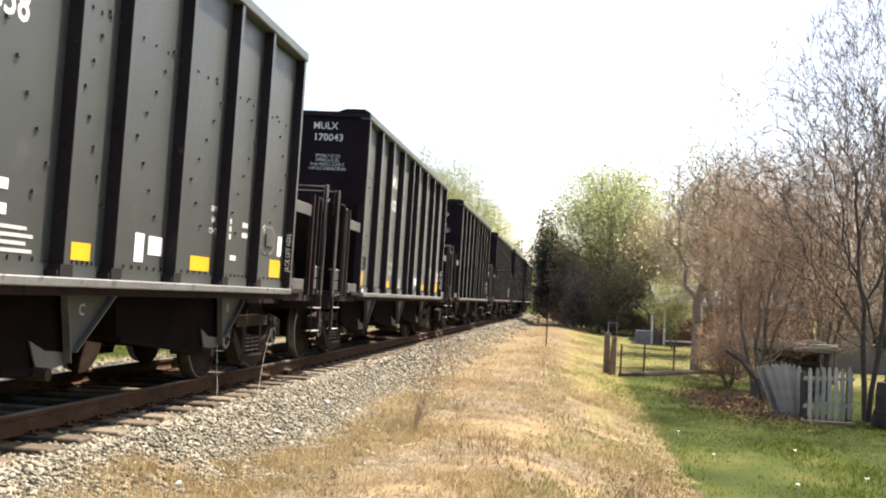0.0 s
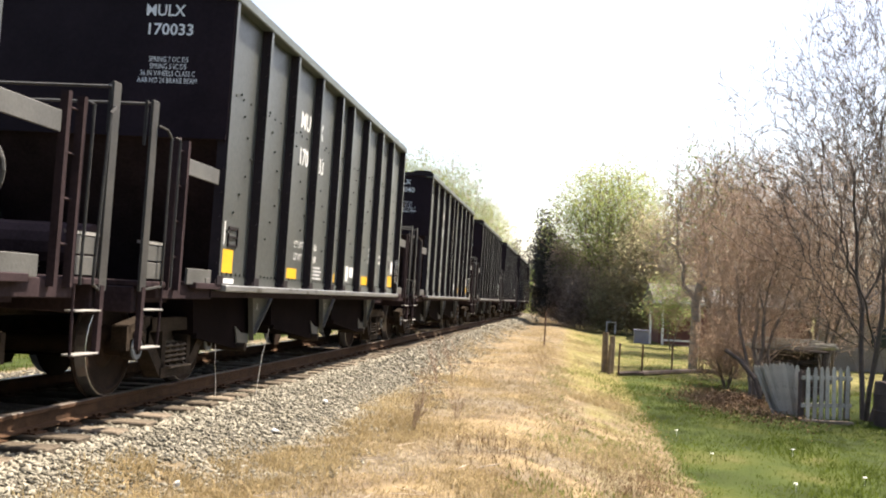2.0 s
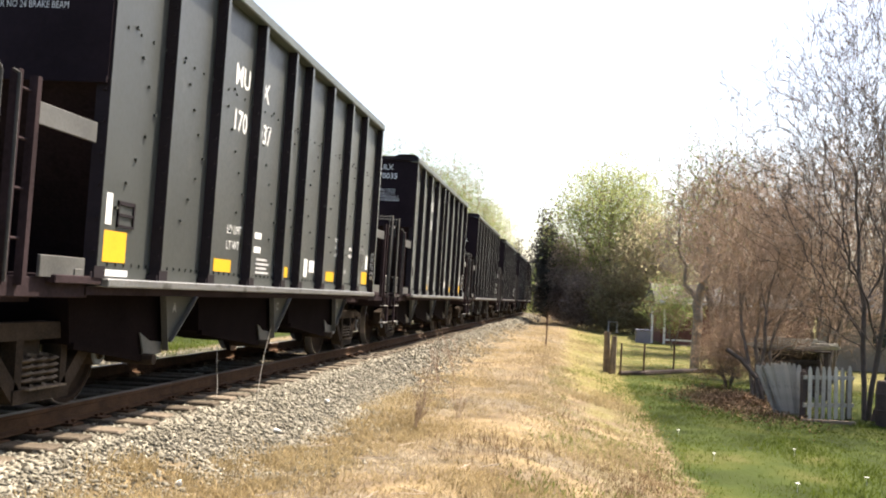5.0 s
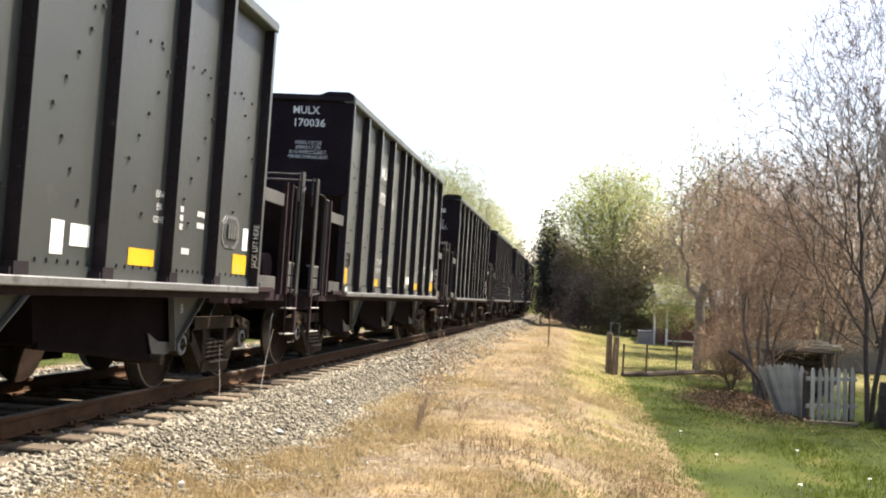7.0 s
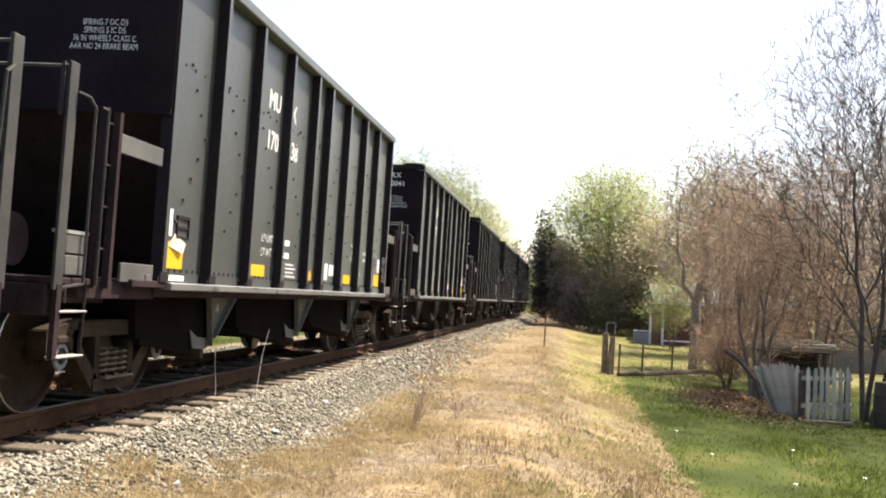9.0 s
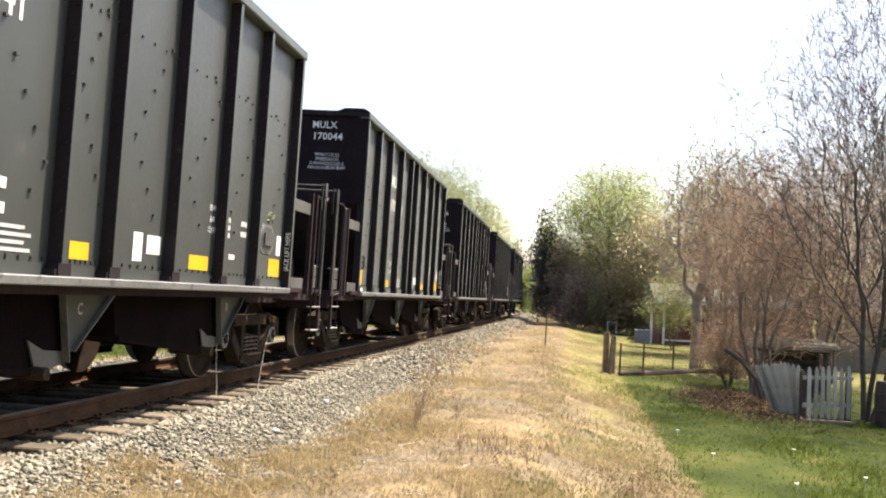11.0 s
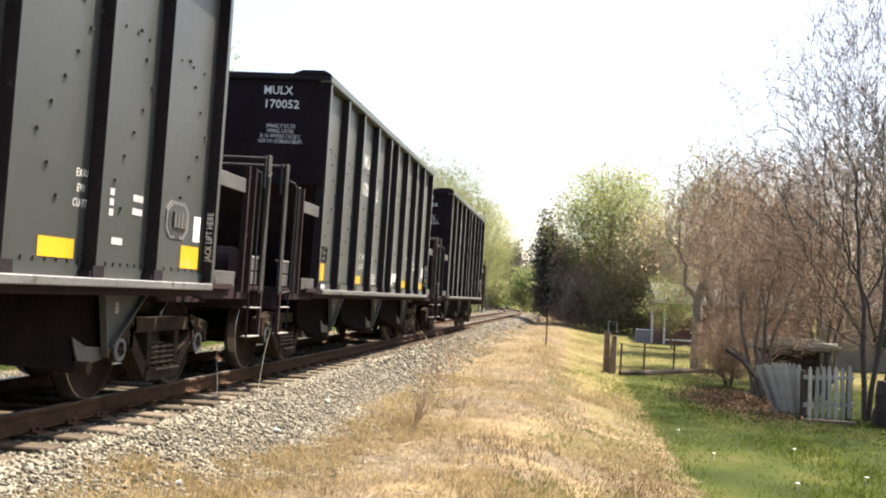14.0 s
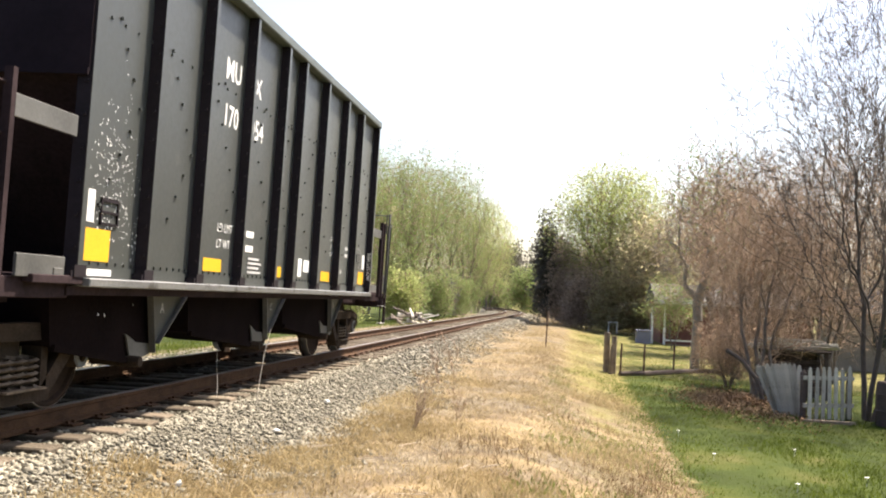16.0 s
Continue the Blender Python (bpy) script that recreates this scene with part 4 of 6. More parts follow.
def build_train():
    cars, bars = [], {}
    base = build_car()
    for i, number in enumerate(NUMBERS):
        car = base if i == 0 else copy_thing(base, Matrix())
        cars.append(car)
    for i, (car, number) in enumerate(zip(cars, NUMBERS)):
        mark_car(car, number)
        load_data(car, number, bars)
        tagged(car, f"black ribbed open-top coal hopper car lettered {number}", "hopper car", "train of hopper cars")
    chip_paint(cars[12], 5, -4.75, -4.0, 1.15, 2.4, 330, 0.0075, 1.5)
    chip_paint(cars[12], 6, -4.0, -3.75, 1.1, 1.7, 90, 0.008, 1.8)
    chip_paint(cars[9], 7, 0.7, 1.4, 1.2, 3.6, 26, 0.006, 7)
    chip_paint(cars[9], 8, 1.8, 2.7, 1.4, 3.6, 22, 0.006, 7)
    chip_paint(cars[9], 9, -0.3, 0.3, 1.4, 3.6, 16, 0.006, 7)
    # torn cover over one reflector, and a chalk scrawl
    bm = bmesh.new()
    prism(bm, [(4.45, 1.415), (4.885, 1.415), (4.885, 1.34), (4.74, 1.325), (4.66, 1.30), (4.58, 1.36), (4.50, 1.37)], "x", PANEL_X + 0.005, PANEL_X + 0.007)
    part("torn_cover", bm, M_PAINT, cars[11], "torn dark patch over the reflector")
    for k, line in enumerate((((0, 0.16), (0.09, 0.15), (0.03, 0.08), (0.09, 0.02), (0.0, 0.0)), ((0.0, 0.13), (0.08, 0.15), (0.07, 0.07), (0.0, 0.1), (0.06, 0.0)), ((0.0, 0.15), (0.08, 0.12), (0.0, 0.04), (0.07, 0.0), (0.02, 0.08)))):
        bm = bmesh.new()
        bent(bm, [(PANEL_X + 0.002, 4.30 + 0.10 * k + 0.7 * p, 1.85 + 0.7 * q) for p, q in line], 0.005)
        part("chalk_scrawl", bm, M_SCRAWL, cars[8], "pale green chalk stroke")
    # a scrap of brown paper stuck over a reflector
    bm = bmesh.new()
    v = [bm.verts.new((PANEL_X + dx, y, z)) for dx, y, z in ((0.006, -4.72, 1.40), (0.03, -4.44, 1.34), (0.02, -4.36, 1.44), (0.008, -4.60, 1.52))]
    bm.faces.new(v)
    part("paper_scrap", bm, M_BOARD, cars[7], "torn brown paper scrap over the reflector")
    for car in cars:
        lean_body(car)
    return cars


CARS = build_train()


# ---- trees ----
def tubes(name, segs, sides, material, parent):
    """Tapered bars for a list of segments (x0, y0, z0, r0, x1, y1, z1, r1) as one mesh."""
    s = np.asarray(segs, np.float64)
    p, q, r0, r1 = s[:, 0:3], s[:, 4:7], s[:, 3], s[:, 7]
    w = q - p
    w /= np.maximum(np.linalg.norm(w, axis=1, keepdims=True), 1e-6)
    ref = np.where(np.abs(w[:, 2:3]) < 0.9, np.array([[0, 0, 1.0]]), np.array([[1.0, 0, 0]]))
    u = np.cross(w, ref)
    u /= np.maximum(np.linalg.norm(u, axis=1, keepdims=True), 1e-6)
    v = np.cross(w, u)
    a = 2 * np.pi * np.arange(sides) / sides
    ring = np.cos(a)[None, :, None] * u[:, None] + np.sin(a)[None, :, None] * v[:, None]
    lo, hi = p[:, None] + ring * r0[:, None, None], q[:, None] + ring * r1[:, None, None]
    verts = np.concatenate((lo, hi), 1).reshape(-1, 3)
    i = np.arange(sides)
    quad = np.stack((i, (i + 1) % sides, (i + 1) % sides + sides, i + sides), -1)
    faces = (quad[None] + 2 * sides * np.arange(len(s))[:, None, None]).reshape(-1, 4)
    return raw_mesh(name, verts, faces, material, parent, smooth=True)


def leaves(name, spots, size, material, parent, rng, squash=0.75):
    """Single leaf quads, turned at random, at the given places."""
    k = len(spots)
    n = rng.normal(0, 1, (k, 3))
    n[:, 2] = np.abs(n[:, 2]) + 0.3
    n /= np.linalg.norm(n, axis=1, keepdims=True)
    u = np.cross(n, rng.normal(0, 1, (k, 3)))
    u /= np.maximum(np.linalg.norm(u, axis=1, keepdims=True), 1e-6)
    v = np.cross(n, u)
    sz = (size * rng.uniform(0.6, 1.4, k))[:, None]
    c = np.asarray(spots)
    quad = np.stack((c - u * sz, c - v * sz * squash * 0.6, c + u * sz, c + v * sz * squash * 0.6), 1)
    return raw_mesh(name, quad.reshape(-1, 3), np.arange(4 * k).reshape(-1, 4), material, parent)


def grow(rng, out, tips, p, d, length, r, level, top, wander, up, kids, spread, keep=0.66):
    """One limb as short wandering pieces, and its side limbs."""
    steps = 5 if level < top - 1 else 3
    step = length / steps
    p, d = Vector(p), Vector(d).normalized()
    per = [0] * steps
    for _ in range(kids + (level == 0)):
        per[rng.randrange(1, steps)] += 1
    per[-1] += 1
    for i in range(steps):
        d = (d + Vector((rng.gauss(0, wander), rng.gauss(0, wander), rng.gauss(0, wander) + up))).normalized()
        q = p + d * step
        r2 = r * (0.86 if i < steps - 1 else 0.7)
        out.append((*p, r, *q, r2))
        if level < top:
            for _ in range(per[i]):
                a = rng.uniform(0, 2 * math.pi)
                side = d.orthogonal().normalized()
                side = side * math.cos(a) + d.cross(side) * math.sin(a)
                grow(rng, out, tips, q, d + side * (rng.uniform(0.6, 1.2) * spread), length * keep * rng.uniform(0.7, 1.15), r2 * 0.62, level + 1, top, wander, up, kids, spread, keep)
        p, r = q, r2
    if level >= top - 1:
        tips.append(tuple(p))


def crown_tree(name, x, y, label, crown, category="tree", seed=1, nodes=900, stems=1, trunk_r=0.15, base=0.0, detour=0.35, lumps=0.5, shell=0.42, twigs=3, twig_len=0.3, twig_r=0.006,
               bark=None, twig=None, leaf=None, leaf_n=0, leaf_size=0.08, leaf_spread=0.3, sag=0.0, pipe=0.0028):
    """A tree whose limbs fork out to fill a lumpy rounded crown.
    crown: (dx, dy, height of middle, half width x, half width y, half height), from the tree's foot."""
    rng = np.random.default_rng(seed)
    gz = ground_z(x, y) - 0.08
    cx, cy, cz, rx, ry, rz = crown
    # places that the limbs must reach
    want = []
    while len(want) < nodes:
        v = rng.normal(0, 1, 3)
        v /= np.linalg.norm(v)
        k = 1 + lumps * noise.noise((v[0] * 2 + seed, v[1] * 2, v[2] * 2)) + 0.5 * lumps * noise.noise((v[0] * 5 + seed, v[1] * 5, v[2] * 5))
        r = k * rng.random() ** shell
        p = np.array((cx + v[0] * r * rx, cy + v[1] * r * ry, cz + v[2] * r * rz))
        if p[2] > max(0.35, base):
            want.append(p)
    pos, parent, path = [], [], []

    def add(p, par):
        pos.append(p)
        parent.append(par)
        path.append(0.0 if par < 0 else path[par] + np.linalg.norm(p - pos[par]))
        return len(pos) - 1
    # stems from the ground into the crown
    for k in range(stems):
        a = 6.283 * k / stems + rng.uniform(-0.4, 0.4)
        out = 0.0 if stems == 1 else 0.38
        foot = np.array((math.cos(a), math.sin(a), 0)) * trunk_r * 1.3 * (stems > 1)
        goal = np.array((cx + math.cos(a) * rx * out, cy + math.sin(a) * ry * out, cz + rz * (0.1 if stems == 1 else -0.05)))
        last = add(foot, -1)
        for i in range(1, 8):
            f = i / 7
            bow = np.array((math.cos(a), math.sin(a), 0)) * out * 0.15 * rx * math.sin(3.14 * f)
            last = add(foot * (1 - f) + np.array((goal[0] * f ** 1.3, goal[1] * f ** 1.3, goal[2] * f)) + bow * 0.5 + rng.normal(0, 0.012 * goal[2], 3) * (f > 0.05), last)
    stem_nodes = len(pos)
    root = np.array((cx * 0.5, cy * 0.5, max(base, cz - rz)))
    want = np.array(want)
    want = want[np.argsort(np.linalg.norm(want - root, axis=1))]
    P = np.zeros((stem_nodes + len(want), 3))
    L = np.zeros(len(P))
    P[:stem_nodes], L[:stem_nodes] = np.array(pos), np.array(path)
    ok = np.zeros(len(P), bool)
    ok[:stem_nodes] = P[:stem_nodes, 2] >= base
    par = np.array(parent + [0] * len(want))
    for i, p in enumerate(want):
        k = stem_nodes + i
        d = P[:k] - p
        dist = np.sqrt((d ** 2).sum(1) + 0.8 * np.maximum(d[:, 2], 0) ** 2)
        cost = np.where(ok[:k], dist + detour * L[:k], 1e9)
        j = int(np.argmin(cost))
        P[k], par[k], L[k], ok[k] = p, j, L[j] + np.linalg.norm(p - P[j]), True
    # thickness: each limb carries what grows from it
    load = np.ones(len(P))
    for k in range(len(P) - 1, -1, -1):
        if par[k] >= 0:
            load[par[k]] += load[k]
    rad = np.maximum(pipe * load ** 0.5, twig_r)
    top_r = rad[:stem_nodes].max()
    rad = np.where(rad > 0.6 * trunk_r, 0.6 * trunk_r + (rad - 0.6 * trunk_r) * 0.4 * trunk_r / max(1e-6, top_r - 0.6 * trunk_r), rad) if top_r > trunk_r else rad
    segs = []
    ends = np.ones(len(P), bool)
    for k in range(len(P)):
        j = par[k]
        if j < 0:
            continue
        ends[j] = False
        p, q = P[j], P[k]
        ra = min(rad[j], rad[k] * 1.35)
        ln = np.linalg.norm(q - p)
        if ln > 0.25 and k >= stem_nodes:
            g = P[par[j]] if par[j] >= 0 else p - np.array((0, 0, ln))
            into = (p - g) / max(1e-6, np.linalg.norm(p - g))
            m = (p + q) / 2 + into * ln * 0.08 + rng.normal(0, 0.03, 3) * ln + np.array((0, 0, sag * ln))
            segs.append((*p, ra, *m, (ra + rad[k]) / 2))
            segs.append((*m, (ra + rad[k]) / 2, *q, rad[k]))
        else:
            segs.append((*p, ra, *q, rad[k]))
    # last fine twigs
    tips = np.nonzero(ends)[0]
    fine = []
    for k in tips:
        d = P[k] - P[par[k]]
        d /= max(1e-6, np.linalg.norm(d))
        for _ in range(twigs):
            w = d + rng.normal(0, 0.55, 3) + np.array((0, 0, 0.15))
            w *= twig_len * rng.uniform(0.5, 1.2) / max(1e-6, np.linalg.norm(w))
            s = P[k] - d * rng.uniform(0, 0.3) * twig_len
            fine.append((*s, twig_r * 0.85, *(s + w), twig_r * 0.4))
    segs = np.array(segs)
    thing = tagged(new(name), label, category)
    thing.location = (x, y, gz)
    thick = segs[:, 3] > max(0.02, twig_r * 2.2)
    if thick.any():
        tubes("trunk", segs[thick], 6, bark, thing)
    rest = [tuple(r) for r in segs[~thick]] + fine
    if rest:
        tagged(tubes("branchwork", rest, 3, twig or bark, thing), kind="stuff")
    if leaf_n:
        spots = P[stem_nodes:]
        pts = spots[rng.integers(0, len(spots), leaf_n)] + np.clip(rng.normal(0, leaf_spread, (leaf_n, 3)), -1.5 * leaf_spread, 1.5 * leaf_spread)
        pts[:, 2] = np.maximum(pts[:, 2], 0.1)
        leaves("crown", pts, leaf_size, leaf, thing, rng)
    return thing


def plant_trees():
    # dark spreading trees by the picket fence
    crown_tree("crape_myrtle", 6.05, 20.9, "tall bare tree with dark arching limbs beside the picket fence", (0.7, 0.2, 5.6, 3.6, 3.0, 4.3), seed=11, nodes=4600, stems=3, trunk_r=0.058, base=0.5, detour=0.6, lumps=0.35,
               shell=0.38, twigs=4, twig_len=0.28, twig_r=0.0050, bark=M_BARK_DARK, twig=M_BARK_DARK, leaf=M_BUD, leaf_n=2500, leaf_size=0.02, leaf_spread=0.08, pipe=0.0014)
    crown_tree("crape_myrtle", 8.3, 23.5, "tall bare tree with dark branching limbs behind the picket fence", (-0.3, 0, 6.2, 4.0, 3.0, 4.8), seed=23, nodes=3400, stems=3, trunk_r=0.08, base=0.8, detour=0.6, lumps=0.35,
               shell=0.38, twigs=4, twig_len=0.3, twig_r=0.0054, bark=M_BARK_DARK, twig=M_BARK, leaf=M_BUD, leaf_n=2500, leaf_size=0.022, leaf_spread=0.1, pipe=0.0014)
    # budding brown shrubs and small trees
    for x, y, c, sd in ((4.3, 23.4, (0.3, 0.8, 3.1, 1.75, 1.7, 2.3), 31), (6.6, 26.9, (0, 0, 4.0, 2.1, 1.8, 2.7), 32), (5.1, 31, (0.2, 0, 3.9, 2.2, 2.0, 2.9), 33), (8.0, 31.5, (0, 0, 4.4, 2.4, 2.2, 3.2), 34)):
        crown_tree("budding_tree", x, y, "bare small tree with dense reddish-brown budding twigs", c, seed=sd, nodes=2600, stems=4, trunk_r=0.06, base=0.5, detour=0.45, lumps=0.45, twigs=5, twig_len=0.36, twig_r=0.0055,
                   bark=M_BARK, twig=M_TWIG, leaf=M_BUD, leaf_n=2600, leaf_size=0.03, leaf_spread=0.16, pipe=0.0017)
    for x, y, c, sd in ((6.3, 43, (-0.6, 0, 5.4, 2.2, 2.0, 3.6), 41), (7.6, 45, (0, 0, 6.0, 2.7, 2.4, 4.2), 42), (12.5, 41, (0, 0, 6.3, 3.4, 3.0, 4.4), 43), (13.0, 30, (0, 0, 6.0, 3.4, 3.0, 4.2), 44), (17, 48, (0, 0, 6.6, 4, 3.5, 4.6), 45)):
        crown_tree("bare_tree", x, y, "bare grey tree with fine upright twigs", c, seed=sd, nodes=1500 if y > 41.5 and x < 8 else 800, stems=3, trunk_r=0.085, base=1.2, detour=0.3, lumps=0.45, twigs=5, twig_len=0.5, twig_r=0.010,
                   bark=M_BARK, twig=M_TWIG_GREY, leaf=M_BUD, leaf_n=2600, leaf_size=0.045, leaf_spread=0.2, pipe=0.004)
    # the pale trunk before the house
    crown_tree("pale_trunk_tree", 4.2, 34.0, "tree with a thick pale grey forked trunk", (0.5, 0, 5.6, 2.0, 1.8, 2.6), seed=51, nodes=800, stems=1, trunk_r=0.34, base=2.3, detour=0.3, twigs=4, twig_len=0.4, twig_r=0.008,
               bark=M_BARK_PALE, twig=M_TWIG, leaf=M_LEAF_SPRING, leaf_n=2500, leaf_size=0.05, leaf_spread=0.25, pipe=0.006)
    # the large green tree and the dark trees at its foot
    crown_tree("green_tree", 2.6, 70, "large rounded tree in fresh green spring leaf", (-0.1, 0, 7.8, 3.9, 3.6, 4.5), seed=61, nodes=1700, trunk_r=0.3, base=2.4, lumps=0.5, twigs=2, twig_len=0.6, twig_r=0.014,
               bark=M_BARK, twig=M_TWIG, leaf=M_LEAF_GREEN, leaf_n=33000, leaf_size=0.078, leaf_spread=0.6, shell=0.36, pipe=0.007)
    crown_tree("olive_tree", 6.1, 66.5, "tree with thin olive-brown spring leaf", (-0.6, 0, 5.2, 3.3, 2.8, 3.7), seed=62, nodes=1300, stems=2, trunk_r=0.2, base=1.4, lumps=0.4, twigs=3, twig_len=0.6, twig_r=0.014,
               bark=M_BARK, twig=M_TWIG, leaf=M_LEAF_OLIVE, leaf_n=17000, leaf_size=0.09, leaf_spread=0.5, pipe=0.006)
    crown_tree("evergreen_tree", -1.75, 71.5, "dark slim evergreen tree at the edge of the embankment", (-0.1, 0, 4.4, 1.0, 1.0, 3.6), seed=63, nodes=600, trunk_r=0.13, base=0.6, lumps=0.8, twigs=2, twig_len=0.4, twig_r=0.012,
               bark=M_BARK_DARK, twig=M_BARK_DARK, leaf=M_LEAF_DARK, leaf_n=8000, leaf_size=0.13, leaf_spread=0.25)
    for x, y, c, sd in ((0.9, 68.5, (0, 0, 2.0, 1.5, 1.4, 2.4), 64),                          (-0.5, 70.8, (0, 0, 3.0, 1.3, 1.3, 3.1), 56), (0.1, 75, (0, 0, 2.2, 1.4, 1.5, 2.7), 68), (-0.9, 84, (0, 0, 2.2, 1.5, 1.8, 2.7), 69), (-1.7, 95, (0, 0, 2.0, 1.6, 2.0, 2.6), 60), (2.0, 76, (0, 0, 4.2, 2.0, 1.6, 2.6), 57)):
        crown_tree("evergreen_shrub", x, y, "dusky purplish evergreen shrub under the tall trees", c, "shrub", seed=sd, nodes=600, stems=3, trunk_r=0.07, base=0.05, lumps=0.3, twigs=3, twig_len=0.5, twig_r=0.012,
                   bark=M_BARK_DARK, twig=M_BARK, leaf=M_LEAF_DUSK, leaf_n=13000, leaf_size=0.095, leaf_spread=0.3)
    for x, y, c, sd in ((2.7, 67.2, (0, 0, 1.7, 1.6, 1.4, 2.3), 65), (4.4, 67.4, (0, 0, 1.9, 1.6, 1.4, 2.4), 66), (6.3, 68, (0, 0, 1.8, 1.6, 1.4, 2.3), 67), (8.6, 69, (0, 0, 2.0, 2.0, 1.6, 2.4), 59), (5.0, 72, (0, 0, 4.0, 2.2, 1.6, 2.4), 58)):
        crown_tree("brown_shrub", x, y, "olive-brown leafing shrub behind the house", c, "shrub", seed=sd, nodes=700, stems=4, trunk_r=0.07, base=0.05, lumps=0.3, twigs=4, twig_len=0.5, twig_r=0.012,
                   bark=M_BARK, twig=M_TWIG, leaf=M_LEAF_OLIVE, leaf_n=12000, leaf_size=0.085, leaf_spread=0.3)
    for x, y, c, sd in ((4.2, 26.8, (0, 0, 1.0, 0.9, 0.9, 1.0), 53), (5.2, 33.0, (0, 0, 1.0, 1.1, 1.0, 1.0), 54), (6.9, 36, (0, 0, 1.2, 1.3, 1.1, 1.2), 55)):
        crown_tree("brown_shrub", x, y, "low tangle of bare reddish-brown twigs in the garden", c, "shrub", seed=sd, nodes=1100, stems=5, trunk_r=0.03, base=0.05, lumps=0.5, twigs=4, twig_len=0.3, twig_r=0.006,
                   bark=M_BARK, twig=M_TWIG, leaf=M_BUD, leaf_n=2500, leaf_size=0.03, leaf_spread=0.15, pipe=0.0017)
    # the wood across the track
    for x, y, c, sd in ((-13.2, 58, (0, 0, 6.0, 2.8, 3, 4.2), 71), (-12.6, 68, (0, 0, 7.3, 3.0, 3, 5.1), 72), (-12.8, 79, (0, 0, 8.1, 3.4, 3, 5.6), 73), (-12.4, 90, (0, 0, 9.2, 3.8, 3.2, 6.6), 74),
                        (-11.4, 100, (0, 0, 8.9, 3.9, 3.2, 6.9), 78), (-10.8, 110, (0, 0, 7.7, 3.8, 3, 6.2), 79), (-10.2, 119, (0, 0, 6.9, 3.5, 3, 5.8), 80), (-17.5, 66, (0, 0, 6.6, 3.8, 3.6, 4.8), 75), (-18, 84, (0, 0, 8.2, 4.2, 4, 6.2), 76)):
        crown_tree("spring_tree", x, y, "slender tree in thin yellow-green spring leaf across the track", c, seed=sd, nodes=1300, stems=3, trunk_r=0.15, base=1.4, detour=0.4, lumps=0.42, shell=0.45, twigs=3, twig_len=0.6, twig_r=0.012,
                   bark=M_BARK, twig=M_TWIG, leaf=M_LEAF_GREEN if sd in (79, 80) else M_LEAF_SPRING, leaf_n=24000, leaf_size=0.062, leaf_spread=0.42, pipe=0.006)
    crown_tree("green_tree", -14.6, 32.5, "narrow tree in bright green leaf across the track", (0, 0, 7.3, 2.3, 2.3, 5.0), seed=77, nodes=900, trunk_r=0.16, base=1.6, lumps=0.5, twigs=3, twig_len=0.4, twig_r=0.008,
               bark=M_BARK, twig=M_TWIG, leaf=M_LEAF_GREEN, leaf_n=26000, leaf_size=0.075, leaf_spread=0.3)
    crown_tree("small_tree", 4.9, 48.5, "small tree in thin yellow-green leaf before the porch", (0, 0, 2.3, 1.5, 1.4, 1.5), seed=87, nodes=500, stems=3, trunk_r=0.05, base=0.6, twigs=3, twig_len=0.3, twig_r=0.008,
               bark=M_BARK, twig=M_TWIG, leaf=M_LEAF_SPRING, leaf_n=4000, leaf_size=0.055, leaf_spread=0.2)
    for x, y, c, sd in ((-10.6, 60, (0, 0, 1.7, 1.3, 1.5, 1.7), 81), (-10.2, 73, (0, 0, 1.9, 1.4, 1.6, 1.9), 82), (-10.4, 86, (0, 0, 2.0, 1.5, 1.8, 2.0), 83), (-12.4, 52, (0, 0, 1.8, 1.5, 1.6, 1.8), 84), (-10.6, 98, (0, 0, 1.9, 1.5, 1.8, 1.9), 85), (-11.6, 66, (0, 0, 2.3, 1.6, 2.0, 2.3), 86)):
        crown_tree("green_shrub", x, y, "green shrub at the edge of the wood", c, "shrub", seed=sd, nodes=450, stems=4, trunk_r=0.04, base=0.1, lumps=0.5, twigs=3, twig_len=0.35, twig_r=0.009,
                   bark=M_BARK, twig=M_TWIG, leaf=M_LEAF_GREEN if sd in (81, 84) else M_LEAF_SPRING, leaf_n=6000, leaf_size=0.075, leaf_spread=0.22)
    crown_tree("dark_shrub", -10.3, 77.5, "dark green shrub in the shade of the wood", (0, 0, 1.8, 1.1, 1.5, 1.8), "shrub", seed=88, nodes=350, stems=3, trunk_r=0.04, base=0.1, twig_r=0.009, bark=M_BARK_DARK, twig=M_BARK_DARK,
               leaf=M_LEAF_DARK, leaf_n=3500, leaf_size=0.085, leaf_spread=0.2)
    # where the track bends out of sight
    for x, y, c, sd in ((-6.2, 128, (0, 0, 3.1, 2.6, 2.5, 3.0), 91), (-3.2, 122, (0, 0, 2.7, 2.4, 2.2, 2.6), 92), (-10.5, 134, (0, 0, 2.2, 2.4, 2.2, 2.2), 93), (-1.6, 112, (0, 0, 2.2, 1.9, 1.8, 2.2), 94)):
        crown_tree("green_shrub", x, y, "rounded green shrub beyond the bend of the track", c, "shrub", seed=sd, nodes=350, stems=4, trunk_r=0.08, base=0.2, lumps=0.4, twigs=2, twig_len=0.5, twig_r=0.02,
                   bark=M_BARK, twig=M_TWIG, leaf=M_LEAF_SPRING, leaf_n=5000, leaf_size=0.16, leaf_spread=0.35)
